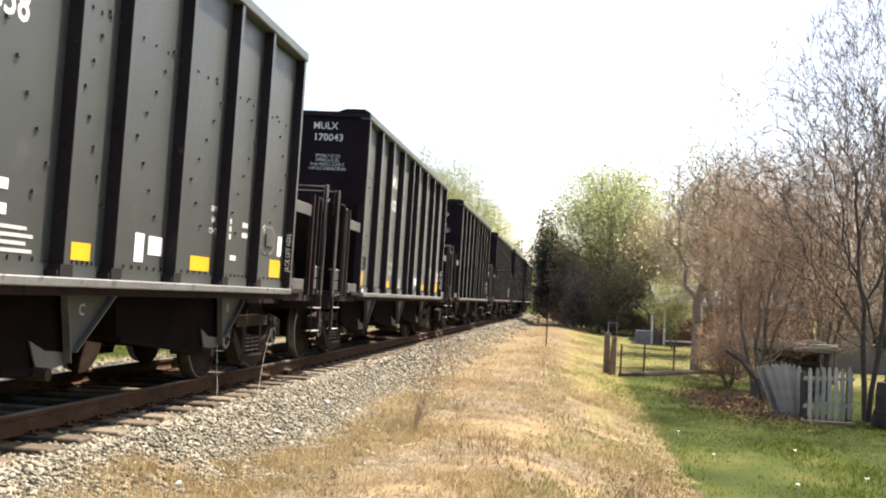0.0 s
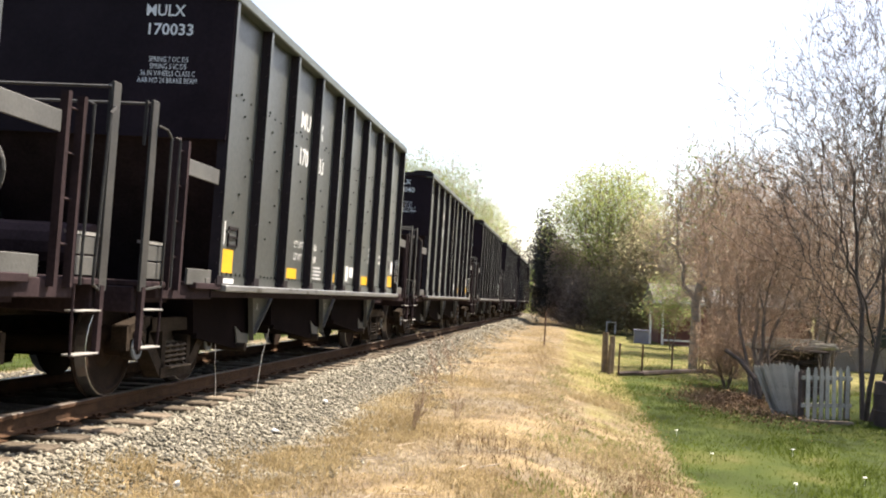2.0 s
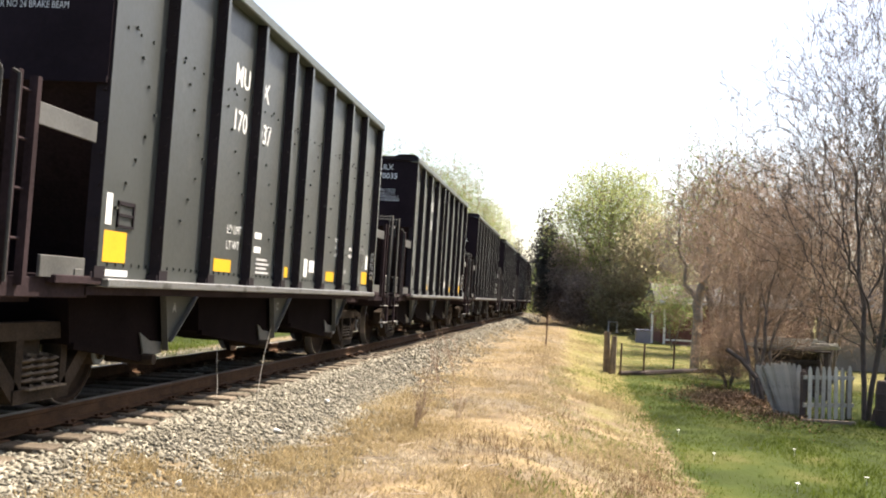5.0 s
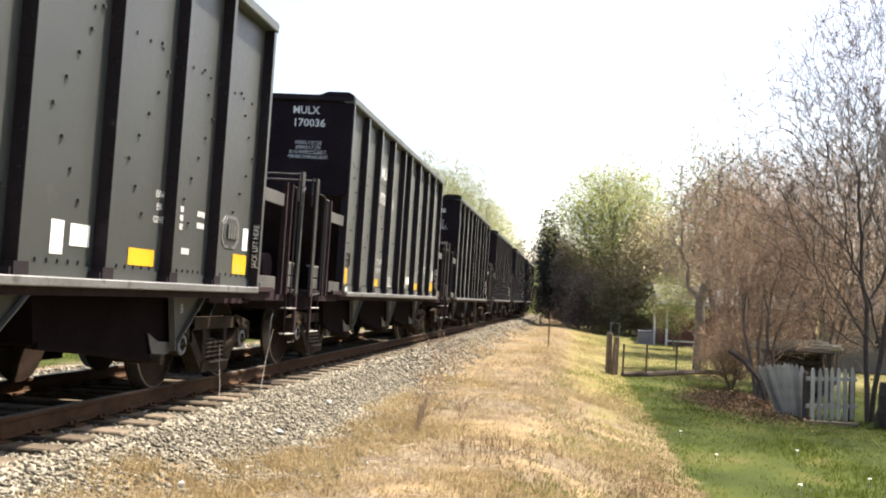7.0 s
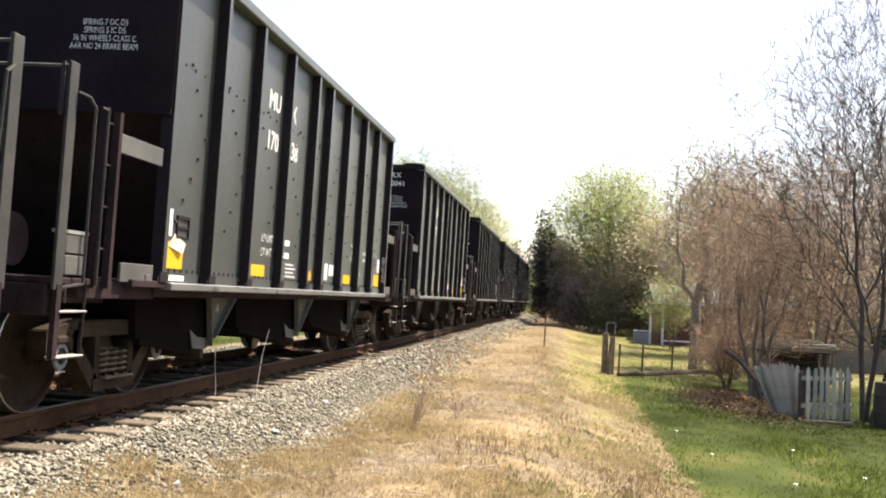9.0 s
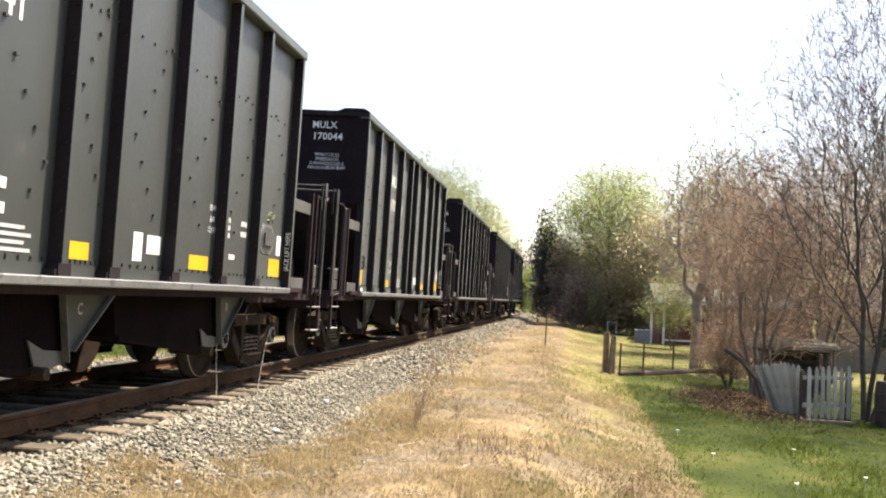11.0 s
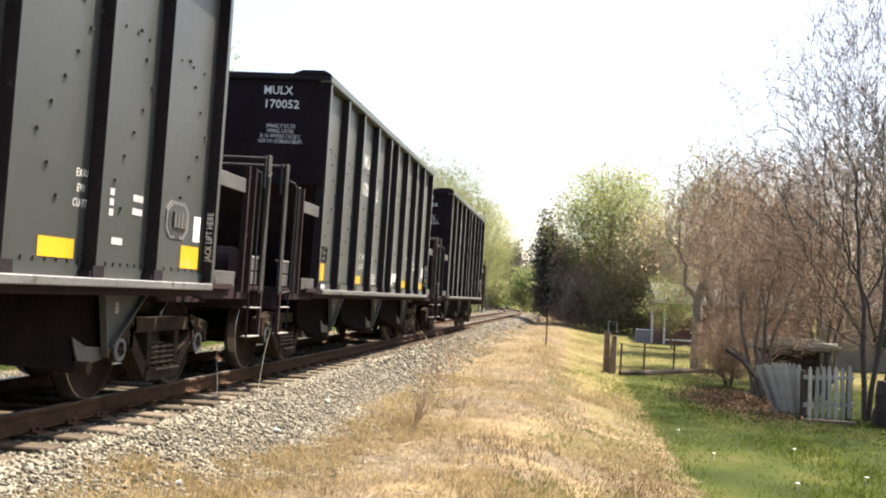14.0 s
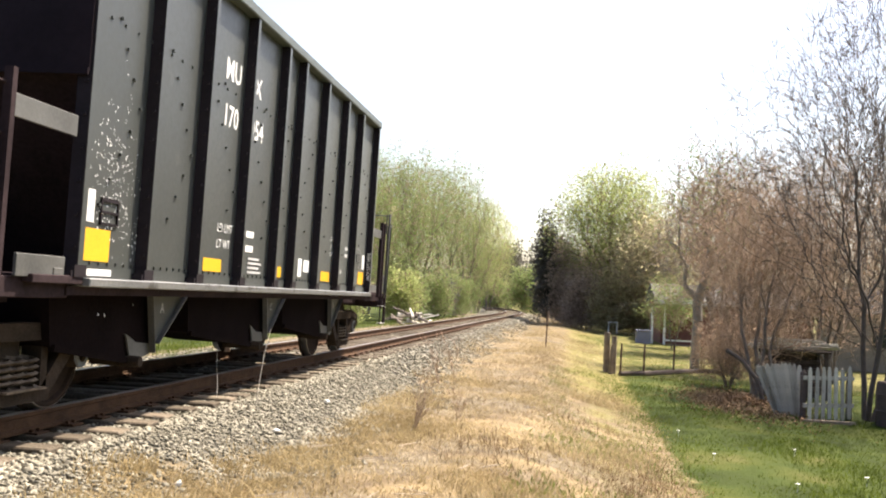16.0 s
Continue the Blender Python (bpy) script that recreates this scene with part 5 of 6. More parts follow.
    for x, y, c, sd in ((-12.5, 185, (0, 0, 6.6, 4.5, 4, 6.4), 95), (-5.5, 190, (0, 0, 6.2, 4.2, 4, 6.0), 96), (-17.5, 195, (0, 0, 6.4, 4.5, 4, 6.2), 97), (0.5, 180, (0, 0, 5.6, 4.2, 4, 5.4), 98)):
        crown_tree("dark_far_tree", x, y, "dark distant tree beyond the bend", c, seed=sd, nodes=500, trunk_r=0.25, base=0.5, lumps=0.4, twigs=1, twig_len=0.8, twig_r=0.03,
                   bark=M_BARK_DARK, twig=M_BARK_DARK, leaf=M_LEAF_DARK, leaf_n=8000, leaf_size=0.26, leaf_spread=0.5)


plant_trees()


def build_far_woods():
    """The woods that close the view all round, far off, and an added nearer ring out of view."""
    rng = np.random.default_rng(77)
    pts = []
    for a in np.arange(0, 360, 0.8):
        for _ in range(90):
            b = radians(a + rng.uniform(-0.5, 0.5))
            d = rng.uniform(225, 260)
            h = 8 + 3.0 * noise.noise((math.cos(b) * 9, math.sin(b) * 9, 1)) + 2 * noise.noise((math.cos(b) * 40, math.sin(b) * 40, 2))
            pts.append((d * math.sin(b), d * math.cos(b), -0.8 + h * rng.random() ** 0.7))
    # an added, unseen ring behind and to the left that blocks low skylight
    for a in np.arange(105, 292, 1.2):
        for _ in range(130):
            b = radians(a + rng.uniform(-0.7, 0.7))
            d = rng.uniform(48, 62)
            h = 14 + 4 * noise.noise((math.cos(b) * 9, math.sin(b) * 9, 4))
            pts.append((d * math.sin(b), d * math.cos(b), -0.8 + h * rng.random() ** 0.7))
    ob = leaves("far_woods", np.array(pts), 0.95, M_LEAF_FAR, None, rng)
    return tagged(ob, "distant green woods along the horizon, plus an added unseen ring behind the camera", "woods", kind="stuff")


build_far_woods()


# ---- grass ----
def blades(name, spots, heights, material, label, category, rng, bend=0.6, width=0.004):
    """Single bent blades: two triangles each."""
    k = len(spots)
    c, h = np.asarray(spots), np.asarray(heights)
    a = rng.uniform(0, 6.283, k)
    side = np.stack((np.cos(a), np.sin(a), np.zeros(k)), 1) * (width * rng.uniform(0.6, 1.5, k))[:, None]
    b = rng.uniform(0, 6.283, k)
    lean = np.stack((np.cos(b), np.sin(b), np.zeros(k)), 1) * (h * np.abs(rng.normal(0, bend, k)))[:, None]
    mid = c + lean * 0.35 + np.array((0, 0, 0.62)) * h[:, None]
    tip = c + lean + np.array((0, 0, 1.0)) * (h * rng.uniform(0.55, 1.0, k))[:, None]
    v = np.stack((c - side, c + side, mid + side * 0.7, mid - side * 0.7, tip), 1).reshape(-1, 3)
    o = 5 * np.arange(k)[:, None, None]
    f = (np.array(((0, 1, 2), (0, 2, 3), (3, 2, 4)))[None] + o).reshape(-1, 3)
    return tagged(raw_mesh(name, v, f, material), label, category, kind="stuff")


def sow():
    rng = np.random.default_rng(8)
    dry, dh, green, gh = [], [], [], []

    def put(n, y0, y1, d0, d1, tall, lst, hs, patch, keep_at):
        for _ in range(n):
            y = y0 + (y1 - y0) * rng.random() ** 1.4
            near = stone_edge(y) - 0.6 if 0 < d0 < 3 else d0
            d = rng.uniform(near, d1)
            x = track(y)[0] + d
            f = noise.noise((x * patch, y * patch * 0.7, 5)) + 0.4 * noise.noise((x * 4, y * 4, 9))
            edge = smooth_step(near, near + 0.65, d) * (1 - smooth_step(d1 - 0.8, d1, d))
            if rng.random() > keep_at + 1.05 * f or rng.random() > edge:
                continue
            lst.append((x, y, ground_z(x, y) - 0.01))
            hs.append(tall * rng.uniform(0.45, 1.3) * (1 + 1.3 * max(0, f)))
    put(105000, 4.8, 18, 2.0, 6.7, 0.05, dry, dh, 0.95, 0.48)
    put(40000, 18, 45, 2.0, 6.6, 0.075, dry, dh, 0.6, 0.5)
    put(12000, 45, 95, 2.2, 6.4, 0.12, dry, dh, 0.4, 0.5)
    put(56000, 7, 20, 5.8, 12.0, 0.05, green, gh, 0.7, 0.62)
    put(12000, 20, 28, 5.4, 14.0, 0.07, green, gh, 0.5, 0.62)
    pale, ph = [], []
    put(22000, 27, 56, 5.0, 14.0, 0.07, pale, ph, 0.5, 0.6)
    put(12000, 20, 90, -9.0, -2.6, 0.2, green, gh, 0.5, 0.5)
    put(12000, 9, 26, -9.5, -4.2, 0.10, green, gh, 0.5, 0.6)
    put(24000, 6, 27, 4.3, 6.9, 0.05, pale, ph, 0.9, 0.35)
    fringe = rng.uniform(0, 1, (240, 3))
    for q in fringe:
        cy = 5.6 + 9.5 * q[0] ** 1.5
        cd = stone_edge(cy) + 0.9 * q[1] - 0.25
        for _ in range(60):
            y, d = cy + rng.normal(0, 0.10), cd + rng.normal(0, 0.08)
            dry.append((track(y)[0] + d, y, ground_z(track(y)[0] + d, y) - 0.01))
            dh.append((0.06 + 0.06 * q[2]) * rng.uniform(0.5, 1.3))
    litter, lh, weed, wh = [], [], [], []
    put(26000, 4.8, 18, 1.9, 6.5, 0.05, litter, lh, 1.1, 0.55)
    put(9000, 18, 50, 1.9, 6.4, 0.09, litter, lh, 0.8, 0.55)
    put(20000, 5, 30, 2.3, 6.0, 0.085, weed, wh, 0.75, 0.13)
    put(15000, 7, 15, 5.0, 6.7, 0.045, weed, wh, 0.5, 0.55)
    blades("dry_grass", dry, dh, M_DRY, "matted dry yellow grass on the embankment", "grass", rng, 1.3, 0.004)
    blades("far_lawn_grass", pale, ph, M_PALE_LAWN, "pale yellow-green grass on the bank and beyond the fence", "grass", rng, 0.8, 0.006)
    blades("straw_litter", litter, lh, M_LITTER, "bleached straw stems lying on the embankment", "straw", rng, 3.5, 0.004)
    blades("dead_weeds", weed, wh, M_BROWNWEED, "brown dead weeds in patches among the straw", "weeds", rng, 0.6, 0.003)
    blades("lawn_grass", green, gh, M_LAWN, "short green lawn grass", "grass", rng, 0.8, 0.005)


sow()


# ---- fences, house and yard ----
def picket_run(label, x0, y0, x1, y1, n, lean=0.0, missing=()):
    """A run of pickets between two places, with two rails behind them."""
    thing = tagged(new("picket_fence"), label, "fence")
    z = ground_z((x0 + x1) / 2, (y0 + y1) / 2)
    a = math.atan2(y1 - y0, x1 - x0)
    length = math.hypot(x1 - x0, y1 - y0)
    thing.matrix_basis = Matrix.Translation((x0, y0, z)) @ Matrix.Rotation(a, 4, "Z")
    bm = bmesh.new()
    w, t, h = 0.044, 0.009, 1.08
    prism(bm, [(-w, 0.03), (w, 0.03), (w, h - 0.10), (0.6 * w, h - 0.03), (0.0, h), (-0.6 * w, h - 0.03), (-w, h - 0.10)], "y", -t, t)
    rng = random.Random(n)
    first = None
    for i in range(n):
        if i in missing:
            continue
        tilt = lean * (1 - i / n) + rng.uniform(-1.5, 1.5)
        m = pose(length * (i + 0.5) / n, -0.03, rng.uniform(-0.03, 0.02), 0, tilt, 0)
        if first is None:
            first = part("picket", bm, M_PICKET, thing)
            first.matrix_basis = m
        else:
            again("picket", first, thing, m)
    for zz in (0.30, 0.84):
        bm = bmesh.new()
        sh = math.tan(radians(lean)) * zz
        box(bm, sh - 0.05, length + 0.05, -0.018, 0.02, zz - 0.04, zz + 0.04, 0.004)
        part("fence_rail", bm, M_PICKET, thing)
    for xx in (0.0, length):
        bm = bmesh.new()
        box(bm, xx - 0.05, xx + 0.05, 0.025, 0.12, -0.15, 0.95, 0.01)
        part("fence_post", bm, M_DARKWOOD, thing)
    return thing


def build_yard():
    picket_run("grey weathered picket fence section with gaps at its foot", 4.62, 20.0, 5.62, 20.5, 7)
    picket_run("grey weathered picket fence section sagging to one side", 4.20, 20.60, 4.62, 20.42, 12, lean=-24)
    # threshold board under the fence
    bm = bmesh.new()
    box(bm, 4.5, 5.5, 19.72, 19.84, ground_z(5, 19.8) - 0.02, ground_z(5, 19.8) + 0.05, 0.01)
    tagged(part("ground_board", bm, M_POST), "bleached board lying along the foot of the fence", "board")
    # the wire fence of the garden
    fence = tagged(new("wire_fence"), "old wire garden fence on thin rusty posts", "fence")
    spots = ((1.43, 28.2), (2.12, 28.8), (3.15, 30.6), (4.2, 32.3), (5.4, 33.6))
    for x, y in spots:
        z = ground_z(x, y)
        bm = bmesh.new()
        rod(bm, (x, y, z - 0.2), (x + 0.02, y, z + 0.92), 0.028, 8)
        part("fence_post", bm, M_RUST, fence)
    for (x0, y0), (x1, y1) in zip(spots, spots[1:]):
        z0, z1 = ground_z(x0, y0), ground_z(x1, y1)
        for k, h in enumerate((0.25, 0.48, 0.70, 0.88)):
            bm = bmesh.new()
            rod(bm, (x0, y0, z0 + h), (x1, y1, z1 + h), 0.004, 4)
            part("fence_wire", bm, M_RUST, fence)
        bm = bmesh.new()
        rod(bm, (x0, y0, z0 + 0.06), (x1, y1, z1 + 0.06), 0.075, 6)
        part("bottom_log", bm, M_DARKWOOD, fence, "dark log along the ground")
    for x, y, h, r, dx in ((1.06, 28.9, 1.16, 0.10, 0.0), (1.24, 28.75, 1.08, 0.09, 0.02), (1.15, 28.4, 0.85, 0.06, 0.05)):
        z = ground_z(x, y)
        bm = bmesh.new()
        rod(bm, (x, y, z - 0.2), (x + dx, y, z + h), r, 9, r * 0.9)
        tagged(part("wooden_post", bm, M_POST), "weathered round wooden corner post of the garden fence", "post", "corner posts")
    # the thin marker post on the berm
    bm = bmesh.new()
    x, y = -0.85, 34.0
    z = ground_z(x, y)
    rod(bm, (x, y, z - 0.2), (x + 0.03, y, z + 1.22), 0.026, 8)
    tagged(part("marker_post", bm, M_RUST), "thin rusty steel marker post in dry grass", "post")
    # dry leaves and a heap of brush by the fence
    rng = np.random.default_rng(4)
    pts = []
    for _ in range(9000):
        x, y = rng.normal(3.75, 0.55), rng.normal(22.3, 1.5)
        pts.append((x, y, ground_z(x, y) + abs(rng.normal(0, 0.05)) + 0.16 * math.exp(-((x - 3.8) / 0.35) ** 2 - ((y - 22.0) / 0.9) ** 2)))
    tagged(leaves("leaf_litter", np.array(pts), 0.03, M_LEAFLITTER, None, rng), "brown dead leaves heaped on the lawn", "leaves", kind="stuff")
    # a leaning limb
    bm = bmesh.new()
    bent(bm, [(3.55, 23.0, 0.15), (3.85, 22.8, -0.05), (4.15, 22.5, -0.45), (4.3, 22.4, -1.0)], 0.05, 7)
    tagged(part("fallen_limb", bm, M_BARK_DARK), "dark fallen limb leaning by the fence", "branch")
    # the lean-to with boards on it
    shed = tagged(new("lumber_rack"), "low dark lean-to stacked with old lumber and bleached boards on top", "lumber rack")
    shed.location = (5.55, 25.6, ground_z(5.55, 25.6))
    for x in (-0.75, 0.75):
        for y in (-0.35, 0.5):
            bm = bmesh.new()
            box(bm, x - 0.05, x + 0.05, y - 0.05, y + 0.05, -0.1, 1.18, 0.01)
            part("leg", bm, M_DARKWOOD, shed)
    bm = bmesh.new()
    box(bm, -0.85, 0.85, -0.45, 0.6, 1.14, 1.19, 0.01)
    part("deck", bm, M_DARKWOOD, shed)
    bm = bmesh.new()
    box(bm, -0.8, 0.8, 0.5, 0.54, 0.0, 1.1)
    part("back_panel", bm, M_DARKWOOD, shed)
    rng2 = random.Random(6)
    bm = bmesh.new()
    box(bm, -1.05, 1.05, -0.09, 0.09, -0.025, 0.025, 0.004)
    first = None
    for k in range(9):
        m = pose(rng2.uniform(-0.15, 0.15), rng2.uniform(-0.4, 0.4), 1.22 + 0.028 * k, rng2.uniform(-1, 1), rng2.uniform(-3, 3), rng2.uniform(-9, 9)) @ Matrix.Diagonal((rng2.uniform(0.6, 1.2), rng2.uniform(0.5, 1.0), 1, 1))
        if first is None:
            first = part("board", bm, M_BOARD, shed)
            first.matrix_basis = m
        else:
            again("board", first, shed, m)
    bm = bmesh.new()
    box(bm, -0.7, 0.7, -0.05, 0.05, -0.05, 0.05, 0.01)
    first = None
    for k in range(12):
        m = pose(rng2.uniform(-0.1, 0.1), rng2.uniform(-0.3, 0.35), 0.1 + 0.07 * k, 0, rng2.uniform(-3, 3), rng2.uniform(-6, 6))
        if first is None:
            first = part("timber", bm, M_DARKWOOD, shed)
            first.matrix_basis = m
        else:
            again("timber", first, shed, m)
    bm = bmesh.new()
    rod(bm, (0, 0, 0), (0.55, 0.1, -1.05), 0.04, 6)
    prop = part("prop", bm, M_BOARD, shed, "pale board leaning against the rack")
    prop.location = (-0.95, -0.5, 1.15)
    # a dark barrel by the tree
    bm = bmesh.new()
    x, y = 6.24, 20.05
    z = ground_z(x, y)
    t = bmesh.new()
    lathe(t, [(0.0, 0.24), (0.02, 0.27), (0.3, 0.285), (0.31, 0.3), (0.33, 0.285), (0.62, 0.285), (0.63, 0.3), (0.65, 0.285), (0.86, 0.27), (0.88, 0.25)], n=20)
    bmesh.ops.rotate(t, verts=t.verts[:], matrix=Matrix.Rotation(radians(-90), 3, "Y"))
    ob = part("barrel", t, M_DARKWOOD, None)
    ob.location = (x, y, z - 0.01)
    tagged(ob, "dark rusty steel barrel beside the tree", "barrel")


build_yard()


def build_house():
    house = tagged(new("house"), "low red brick house with a grey shingle roof", "house")
    x0, x1, y0, y1 = 4.9, 13.0, 55.0, 62.5
    z = -1.15
    for q in ((x0, x1, y0, y0 + 0.2), (x0, x1, y1 - 0.2, y1), (x0, x0 + 0.2, y0 + 0.2, y1 - 0.2), (x1 - 0.2, x1, y0 + 0.2, y1 - 0.2)):
        bm = bmesh.new()
        box(bm, *q, z, z + 2.6)
        part("wall", bm, M_BRICK, house, "red brick wall")
    bm = bmesh.new()
    yc = (y0 + y1) / 2
    prism(bm, [(y0 - 0.4, z + 2.55), (y1 + 0.4, z + 2.55), (yc, z + 3.6)], "x", x0 - 0.35, x1 + 0.35)
    part("roof", bm, M_ROOF, house, "grey shingle roof")
    for xa in (9.4,):
        bm = bmesh.new()
        box(bm, xa, xa + 1.0, y0 - 0.03, y0 - 0.005, z + 0.9, z + 2.1)
        w = part("window", bm, M_GLASS, house)
        bm = bmesh.new()
        for q in ((xa - 0.08, xa, z + 0.82, z + 2.18), (xa + 1.0, xa + 1.08, z + 0.82, z + 2.18), (xa, xa + 1.0, z + 2.1, z + 2.18), (xa, xa + 1.0, z + 0.82, z + 0.9), (xa, xa + 1.0, z + 1.47, z + 1.53)):
            box(bm, q[0], q[1], y0 - 0.05, y0 - 0.002, q[2], q[3])
        part("window_frame", bm, M_TRIM, w, "white window frame")
    bm = bmesh.new()
    box(bm, x0 - 0.42, x1 + 0.42, y0 - 0.45, y0 - 0.40, z + 2.42, z + 2.56)
    part("gutter", bm, M_TRIM, house, "white gutter")
    # the porch
    porch = tagged(new("porch"), "wooden porch with white posts before the house", "porch")
    bm = bmesh.new()
    box(bm, 4.2, 6.6, 53.2, 54.95, z + 0.0, z + 0.20)
    part("deck", bm, M_DARKWOOD, porch)
    for x in (4.3, 4.95, 6.5):
        bm = bmesh.new()
        box(bm, x - 0.06, x + 0.06, 53.25, 53.37, z + 0.2, z + 2.25)
        part("porch_post", bm, M_TRIM, porch, "white porch post")
    bm = bmesh.new()
    box(bm, 4.1, 6.7, 53.0, 55.0, z + 2.25, z + 2.4, 0.01)
    part("porch_roof", bm, M_ROOF, porch)
    bm = bmesh.new()
    box(bm, 4.95, 6.5, 53.28, 53.34, z + 0.42, z + 0.50)
    part("porch_rail", bm, M_TRIM, porch, "white low rail")
    # storage box and garden table
    bm = bmesh.new()
    box(bm, 3.42, 4.18, 52.4, 53.1, z - 0.02, z + 0.90, 0.03)
    chest = tagged(part("storage_box", bm, M_BOX), "slate blue storage box standing on the grass", "box")
    bm = bmesh.new()
    box(bm, 3.40, 4.20, 52.37, 53.13, 0, 0.06, 0.015)
    lid = part("lid", bm, M_BOX, chest)
    lid.location = (0, 0, z + 0.905)
    table = tagged(new("garden_table"), "white garden table on thin legs far across the lawn", "table")
    table.location = (2.75, 66, ground_z(2.75, 66))
    bm = bmesh.new()
    box(bm, -0.34, 0.34, -0.3, 0.3, 0.74, 0.79, 0.01)
    part("tabletop", bm, M_TRIM, table)
    bm = bmesh.new()
    box(bm, -0.025, 0.025, -0.025, 0.025, 0, 0.74)
    first = None
    for x in (-0.28, 0.28):
        for y in (-0.24, 0.24):
            if first is None:
                first = part("leg", bm, M_TRIM, table)
                first.location = (x, y, 0)
            else:
                again("leg", first, table, pose(x, y, 0))
    # a tan outbuilding behind the bare trees
    hut = tagged(new("garden_shed"), "tan wooden garden shed with a grey roof", "shed")
    x0, x1, y0, y1, z = 10.2, 14.5, 39.0, 42.5, -1.2
    bm = bmesh.new()
    box(bm, x0, x1, y0, y1, z, z + 2.4)
    part("wall", bm, M_SIDING, hut)
    for k in range(11):
        bm = bmesh.new()
        box(bm, x0 - 0.02, x1 + 0.02, y0 - 0.025, y0 - 0.001, z + 0.02 + 0.215 * k, z + 0.225 + 0.215 * k)
        part("siding_board", bm, M_SIDING, hut)
    bm = bmesh.new()
    prism(bm, [(y0 - 0.3, z + 2.38), (y1 + 0.3, z + 2.38), ((y0 + y1) / 2, z + 3.4)], "x", x0 - 0.3, x1 + 0.3)
    part("roof", bm, M_ROOF, hut)
    bm = bmesh.new()
    box(bm, x0 + 1.2, x0 + 2.0, y0 - 0.05, y0 - 0.028, z + 1.1, z + 1.9)
    part("window", bm, M_GLASS, hut)


build_house()


# ---- small things by the track ----
def build_small():
    rng = random.Random(12)
    # stiff dry stalks at the foot of the stone and on the berm
    for x, y, h, n in ((-3.82, 10.3, 0.88, 1), (-3.43, 10.5, 0.98, 1), (-2.28, 17.2, 0.80, 4), (-2.12, 18.3, 0.85, 4), (-2.0, 13.4, 0.50, 4), (-1.75, 11.2, 0.42, 5), (-1.4, 12.6, 0.35, 4)):
        segs, tips = [], []
        for k in range(n):
            bx, by = rng.uniform(-0.006, 0.006), rng.uniform(-0.006, 0.006)
            grow(rng, segs, tips, (bx, by, -0.05), (rng.uniform(-0.3, 0.3), rng.uniform(-0.3, 0.3), 1) if n > 1 else (rng.uniform(-0.03, 0.0), 0, 1), h * rng.uniform(0.75, 1.0), 0.006, 0 if n > 1 else 2, 2, 0.06, 0.03, 3, 0.5, 0.35)
        s = np.array(segs)
        s[:, [3, 7]] = np.maximum(s[:, [3, 7]], 0.0022)
        ob = tubes("dry_weed", s, 4, M_BOARD if n == 1 else M_TWIG, None)
        ob.location = (x, y, ground_z(x, y))
        tagged(ob, "thin dry weed stalk standing by the track" if n == 1 else "dry brown branching weed in the straw", "weed", "dry weeds")
    # whitish stones and scraps among the gravel and grass
    stone_rng = np.random.default_rng(3)
    for x, y, r in ((-2.95, 9.75, 0.05), (-2.85, 7.0, 0.04), (-3.05, 12.2, 0.04)):
        ob = stones_mesh("pale_stone", np.array(((0, 0, 0, r),)), M_WHITE, rng=stone_rng)
        ob.location = (x, y, ground_z(x, y) + 0.03)
        tagged(ob, "single white stone lying in the grey ballast", "stone", "white stones")
    for x, y in ((1.95, 13.4), (1.72, 15.6), (3.2, 14.4), (2.6, 11.5), (3.6, 12.4)):
        bm = bmesh.new()
        for k in range(5):
            a = k * 1.2566
            v = [bm.verts.new(p) for p in ((0, 0, 0.10), (0.022 * math.cos(a - 0.5), 0.022 * math.sin(a - 0.5), 0.112), (0.036 * math.cos(a), 0.036 * math.sin(a), 0.10),
                                           (0.022 * math.cos(a + 0.5), 0.022 * math.sin(a + 0.5), 0.112))]
            bm.faces.new(v)
        rod(bm, (0, 0, 0), (0, 0, 0.10), 0.003, 4)
        ob = part("white_flower", bm, M_WHITE)
        ob.location = (x, y, ground_z(x, y))
        tagged(ob, "small white flower in the lawn", "flower", "white flowers")
    # broken sticks
    scatter = [(track(0)[0] + rng.uniform(2.3, 5.0), 6.5 + 8.5 * rng.random() ** 1.3, rng.uniform(0, 3.1), rng.randint(1, 3)) for _ in range(16)]
    for x, y, a, n in ((-2.5, 9.4, 0.5, 4), (-1.9, 9.0, 0.2, 2), *scatter):
        bm = bmesh.new()
        for k in range(n):
            c, s = math.cos(a + rng.uniform(-0.6, 0.6)), math.sin(a + rng.uniform(-0.6, 0.6))
            d = rng.uniform(0.15, 0.35)
            rod(bm, (rng.uniform(-0.05, 0.05), rng.uniform(-0.05, 0.05), 0.02), (c * d, s * d, 0.03), 0.0045, 5, 0.0025)
        ob = part("dry_stick", bm, M_STICK)
        ob.location = (x, y, ground_z(x, y) + 0.015)
        tagged(ob, "bleached dry stick lying in the straw", "stick", "dry sticks")
    # heap of cut logs and brush across the track
    zc = ground_z(-9, 54.5)
    for k in range(22):
        bm = bmesh.new()
        r = rng.uniform(0.04, 0.09)
        d = rng.uniform(0.5, 1.1)
        a, up = rng.uniform(0, 3.14), rng.uniform(-0.25, 0.35)
        rod(bm, (-d * math.cos(a), -d * math.sin(a), -d * up), (d * math.cos(a), d * math.sin(a), d * up), r, 7, r * 0.75)
        ob = part("cut_log", bm, (M_BOARD, M_BOARD, M_BARK, M_DARKWOOD)[k % 4])
        q = k / 22
        ob.location = (-9.0 + rng.uniform(-0.7, 0.7) * (1.2 - q), 54.5 + rng.uniform(-1.8, 1.8) * (1.2 - q), zc + 0.14 + 0.5 * q)
        tagged(ob, "cut bleached log in a heap beside the wood", "log", "heap of cut logs")


build_small()


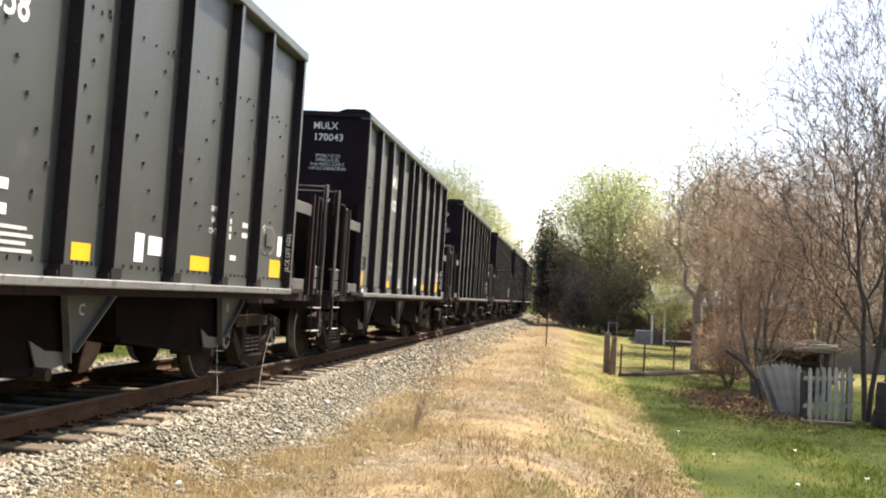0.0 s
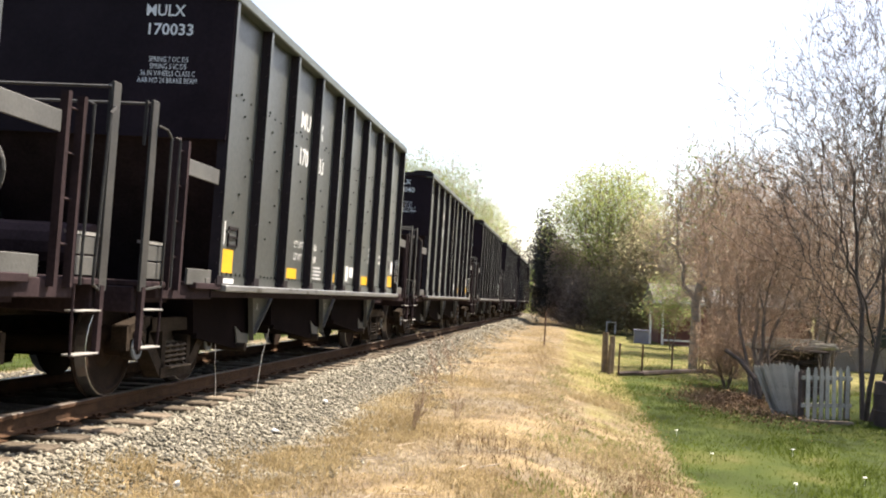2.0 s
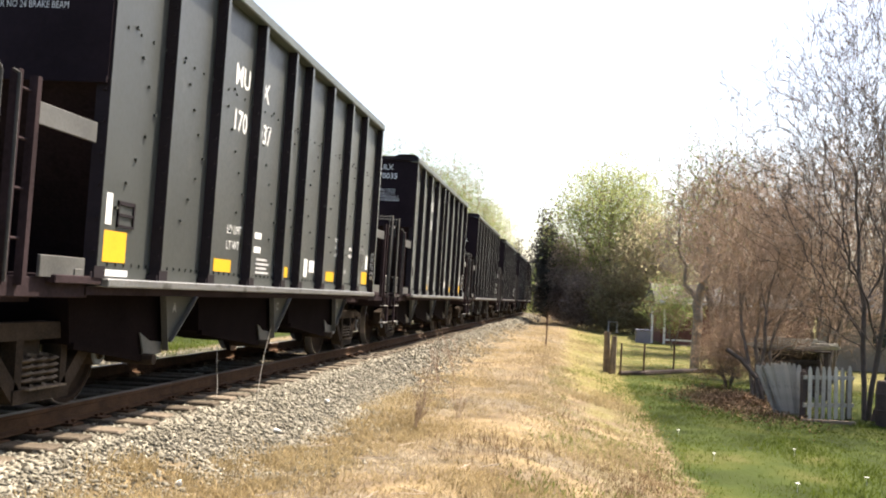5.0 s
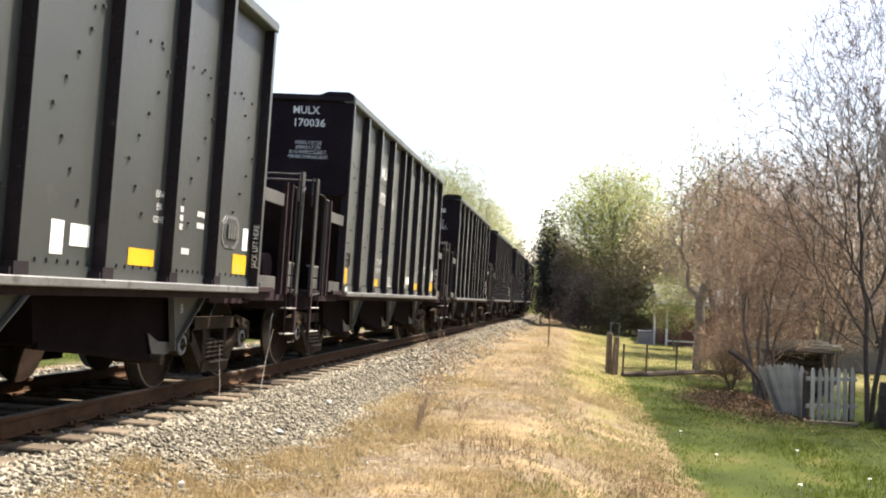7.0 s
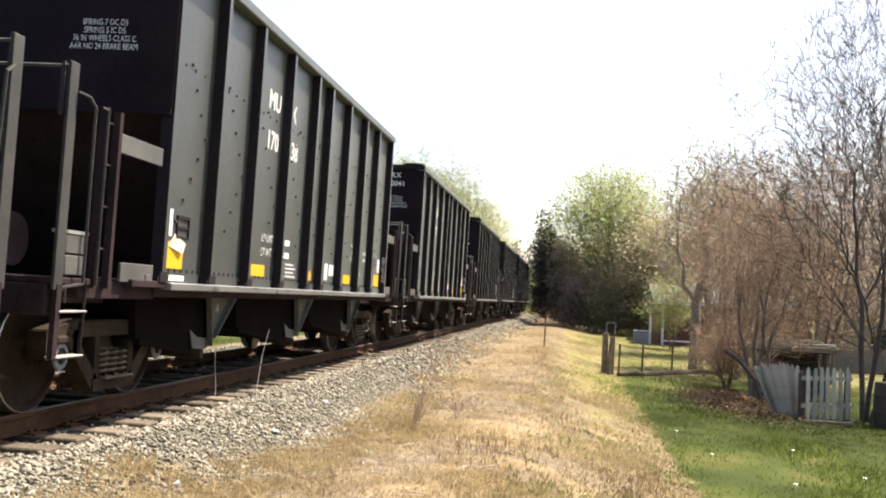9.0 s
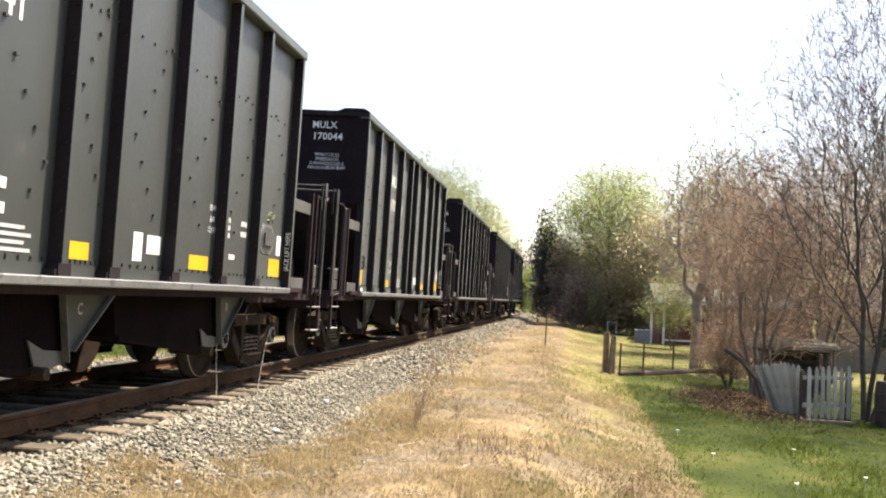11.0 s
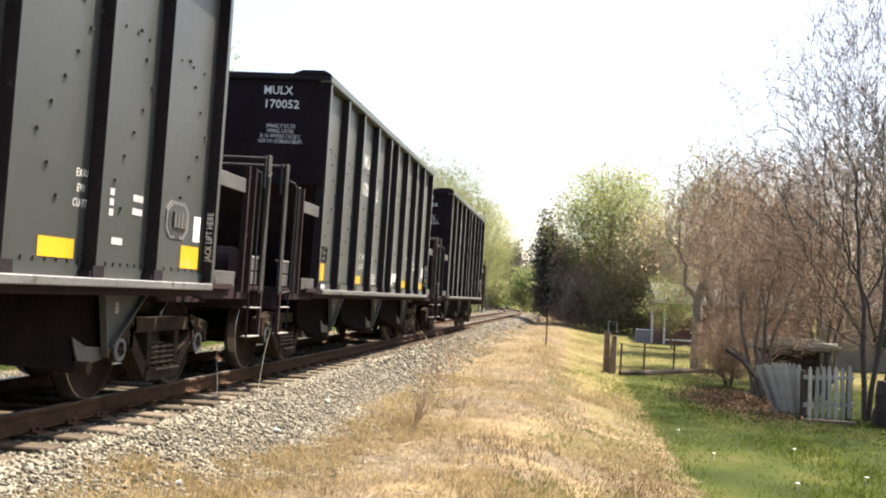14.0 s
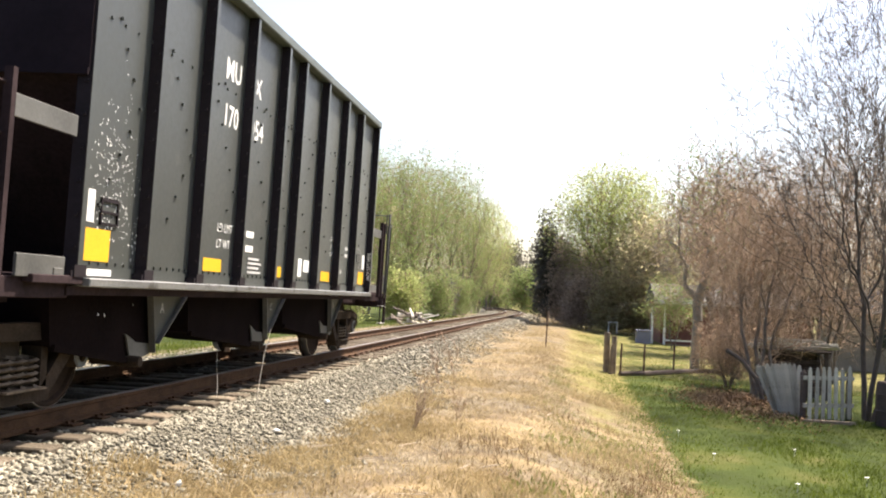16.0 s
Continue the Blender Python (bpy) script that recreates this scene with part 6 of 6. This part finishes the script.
def build_bee():
    """A large dark bee that crosses before the lens."""
    bee = tagged(new("bee"), "large dark bee in flight against the sky", "bee")
    bm = bmesh.new()
    lathe(bm, [(-0.011, 0.001), (-0.009, 0.004), (-0.004, 0.0055), (0.001, 0.004), (0.003, 0.0045), (0.006, 0.0045), (0.008, 0.003), (0.011, 0.001)], n=10)
    part("body", bm, M_BARK_DARK, bee, "dark furry body", smooth=True)
    for s in (-1, 1):
        bm = bmesh.new()
        v = [bm.verts.new(p) for p in ((0.003, s * 0.002, 0.003), (0.001, s * 0.010, 0.008), (-0.005, s * 0.012, 0.008), (-0.004, s * 0.004, 0.004))]
        w = [bm.verts.new(p.co + Vector((0, 0, 0.0003))) for p in v]
        bm.faces.new(v)
        bm.faces.new(w[::-1])
        for i in range(4):
            bm.faces.new((v[i], v[(i + 1) % 4], w[(i + 1) % 4], w[i]))
        part("wing", bm, M_FADED, bee)
    return bee


BEE = build_bee()


# ---- what moves ----
def motions():
    for i, car in enumerate(CARS):
        rows = []
        for k in range(33):
            t = k * 0.5
            drift = 0.08 * smooth_step(1.5, 4, t) + 0.18 * smooth_step(9.2, 12, t) - 0.24 * smooth_step(12.9, 15.9, t)
            s = 11.50 + SPEED * (16 - t) - PITCH_CAR * (12 - i) + drift
            (x0, y0, _), (x1, y1, _) = track(s - TRUCK_Y), track(s + TRUCK_Y)
            turn = math.degrees(math.atan2(-(x1 - x0), y1 - y0))
            rows.append((t, pose((x0 + x1) / 2, (y0 + y1) / 2, 0, 0, 0, turn)))
        walk(car, rows)
    # the bee: in from one side, a turn, and back
    half = math.tan(radians(49.05) / 2)

    def before(u, v, d):
        """A place d metres before the camera, u and v in half picture widths from its centre."""
        q = Euler((radians(92.834), radians(-2.689), radians(7.571))).to_matrix() @ Vector((u * half, v * half, -1)) * d
        return q + Vector(EYE)
    flight = ((0, 2.2, 0.3, 1.2, 0), (13.9, 2.2, 0.3, 1.2, 0), (14.1, 1.25, 0.39, 1.2, 0), (14.2, 0.834, 0.412, 1.3, 0), (14.3, 0.587, 0.437, 1.35, 10), (14.4, 0.421, 0.455, 1.6, 80),
              (14.5, 0.380, 0.422, 1.8, 150), (14.6, 0.458, 0.390, 1.7, 170), (14.7, 0.603, 0.355, 1.7, 180), (14.8, 0.786, 0.307, 1.8, 180), (14.9, 0.99, 0.25, 1.9, 180),
              (15.1, 1.45, 0.15, 2.0, 180), (16, 2.2, 0.1, 2.0, 180))
    walk(BEE, [(t, pose(*before(u, v, d), 0, 0, a + 187)) for t, u, v, d, a in flight])
    spin = math.degrees(SPEED / 0.457)
    for car in CARS:
        for truck in [c for c in car.children if c.name.startswith("truck")]:
            for w in [c for c in truck.children if c.name.startswith("wheelset")]:
                y = w.location.y
                walk(w, [(k / 15, pose(0, y, 0.457, spin * k / 15, 0, 0)) for k in range(241)])


motions()
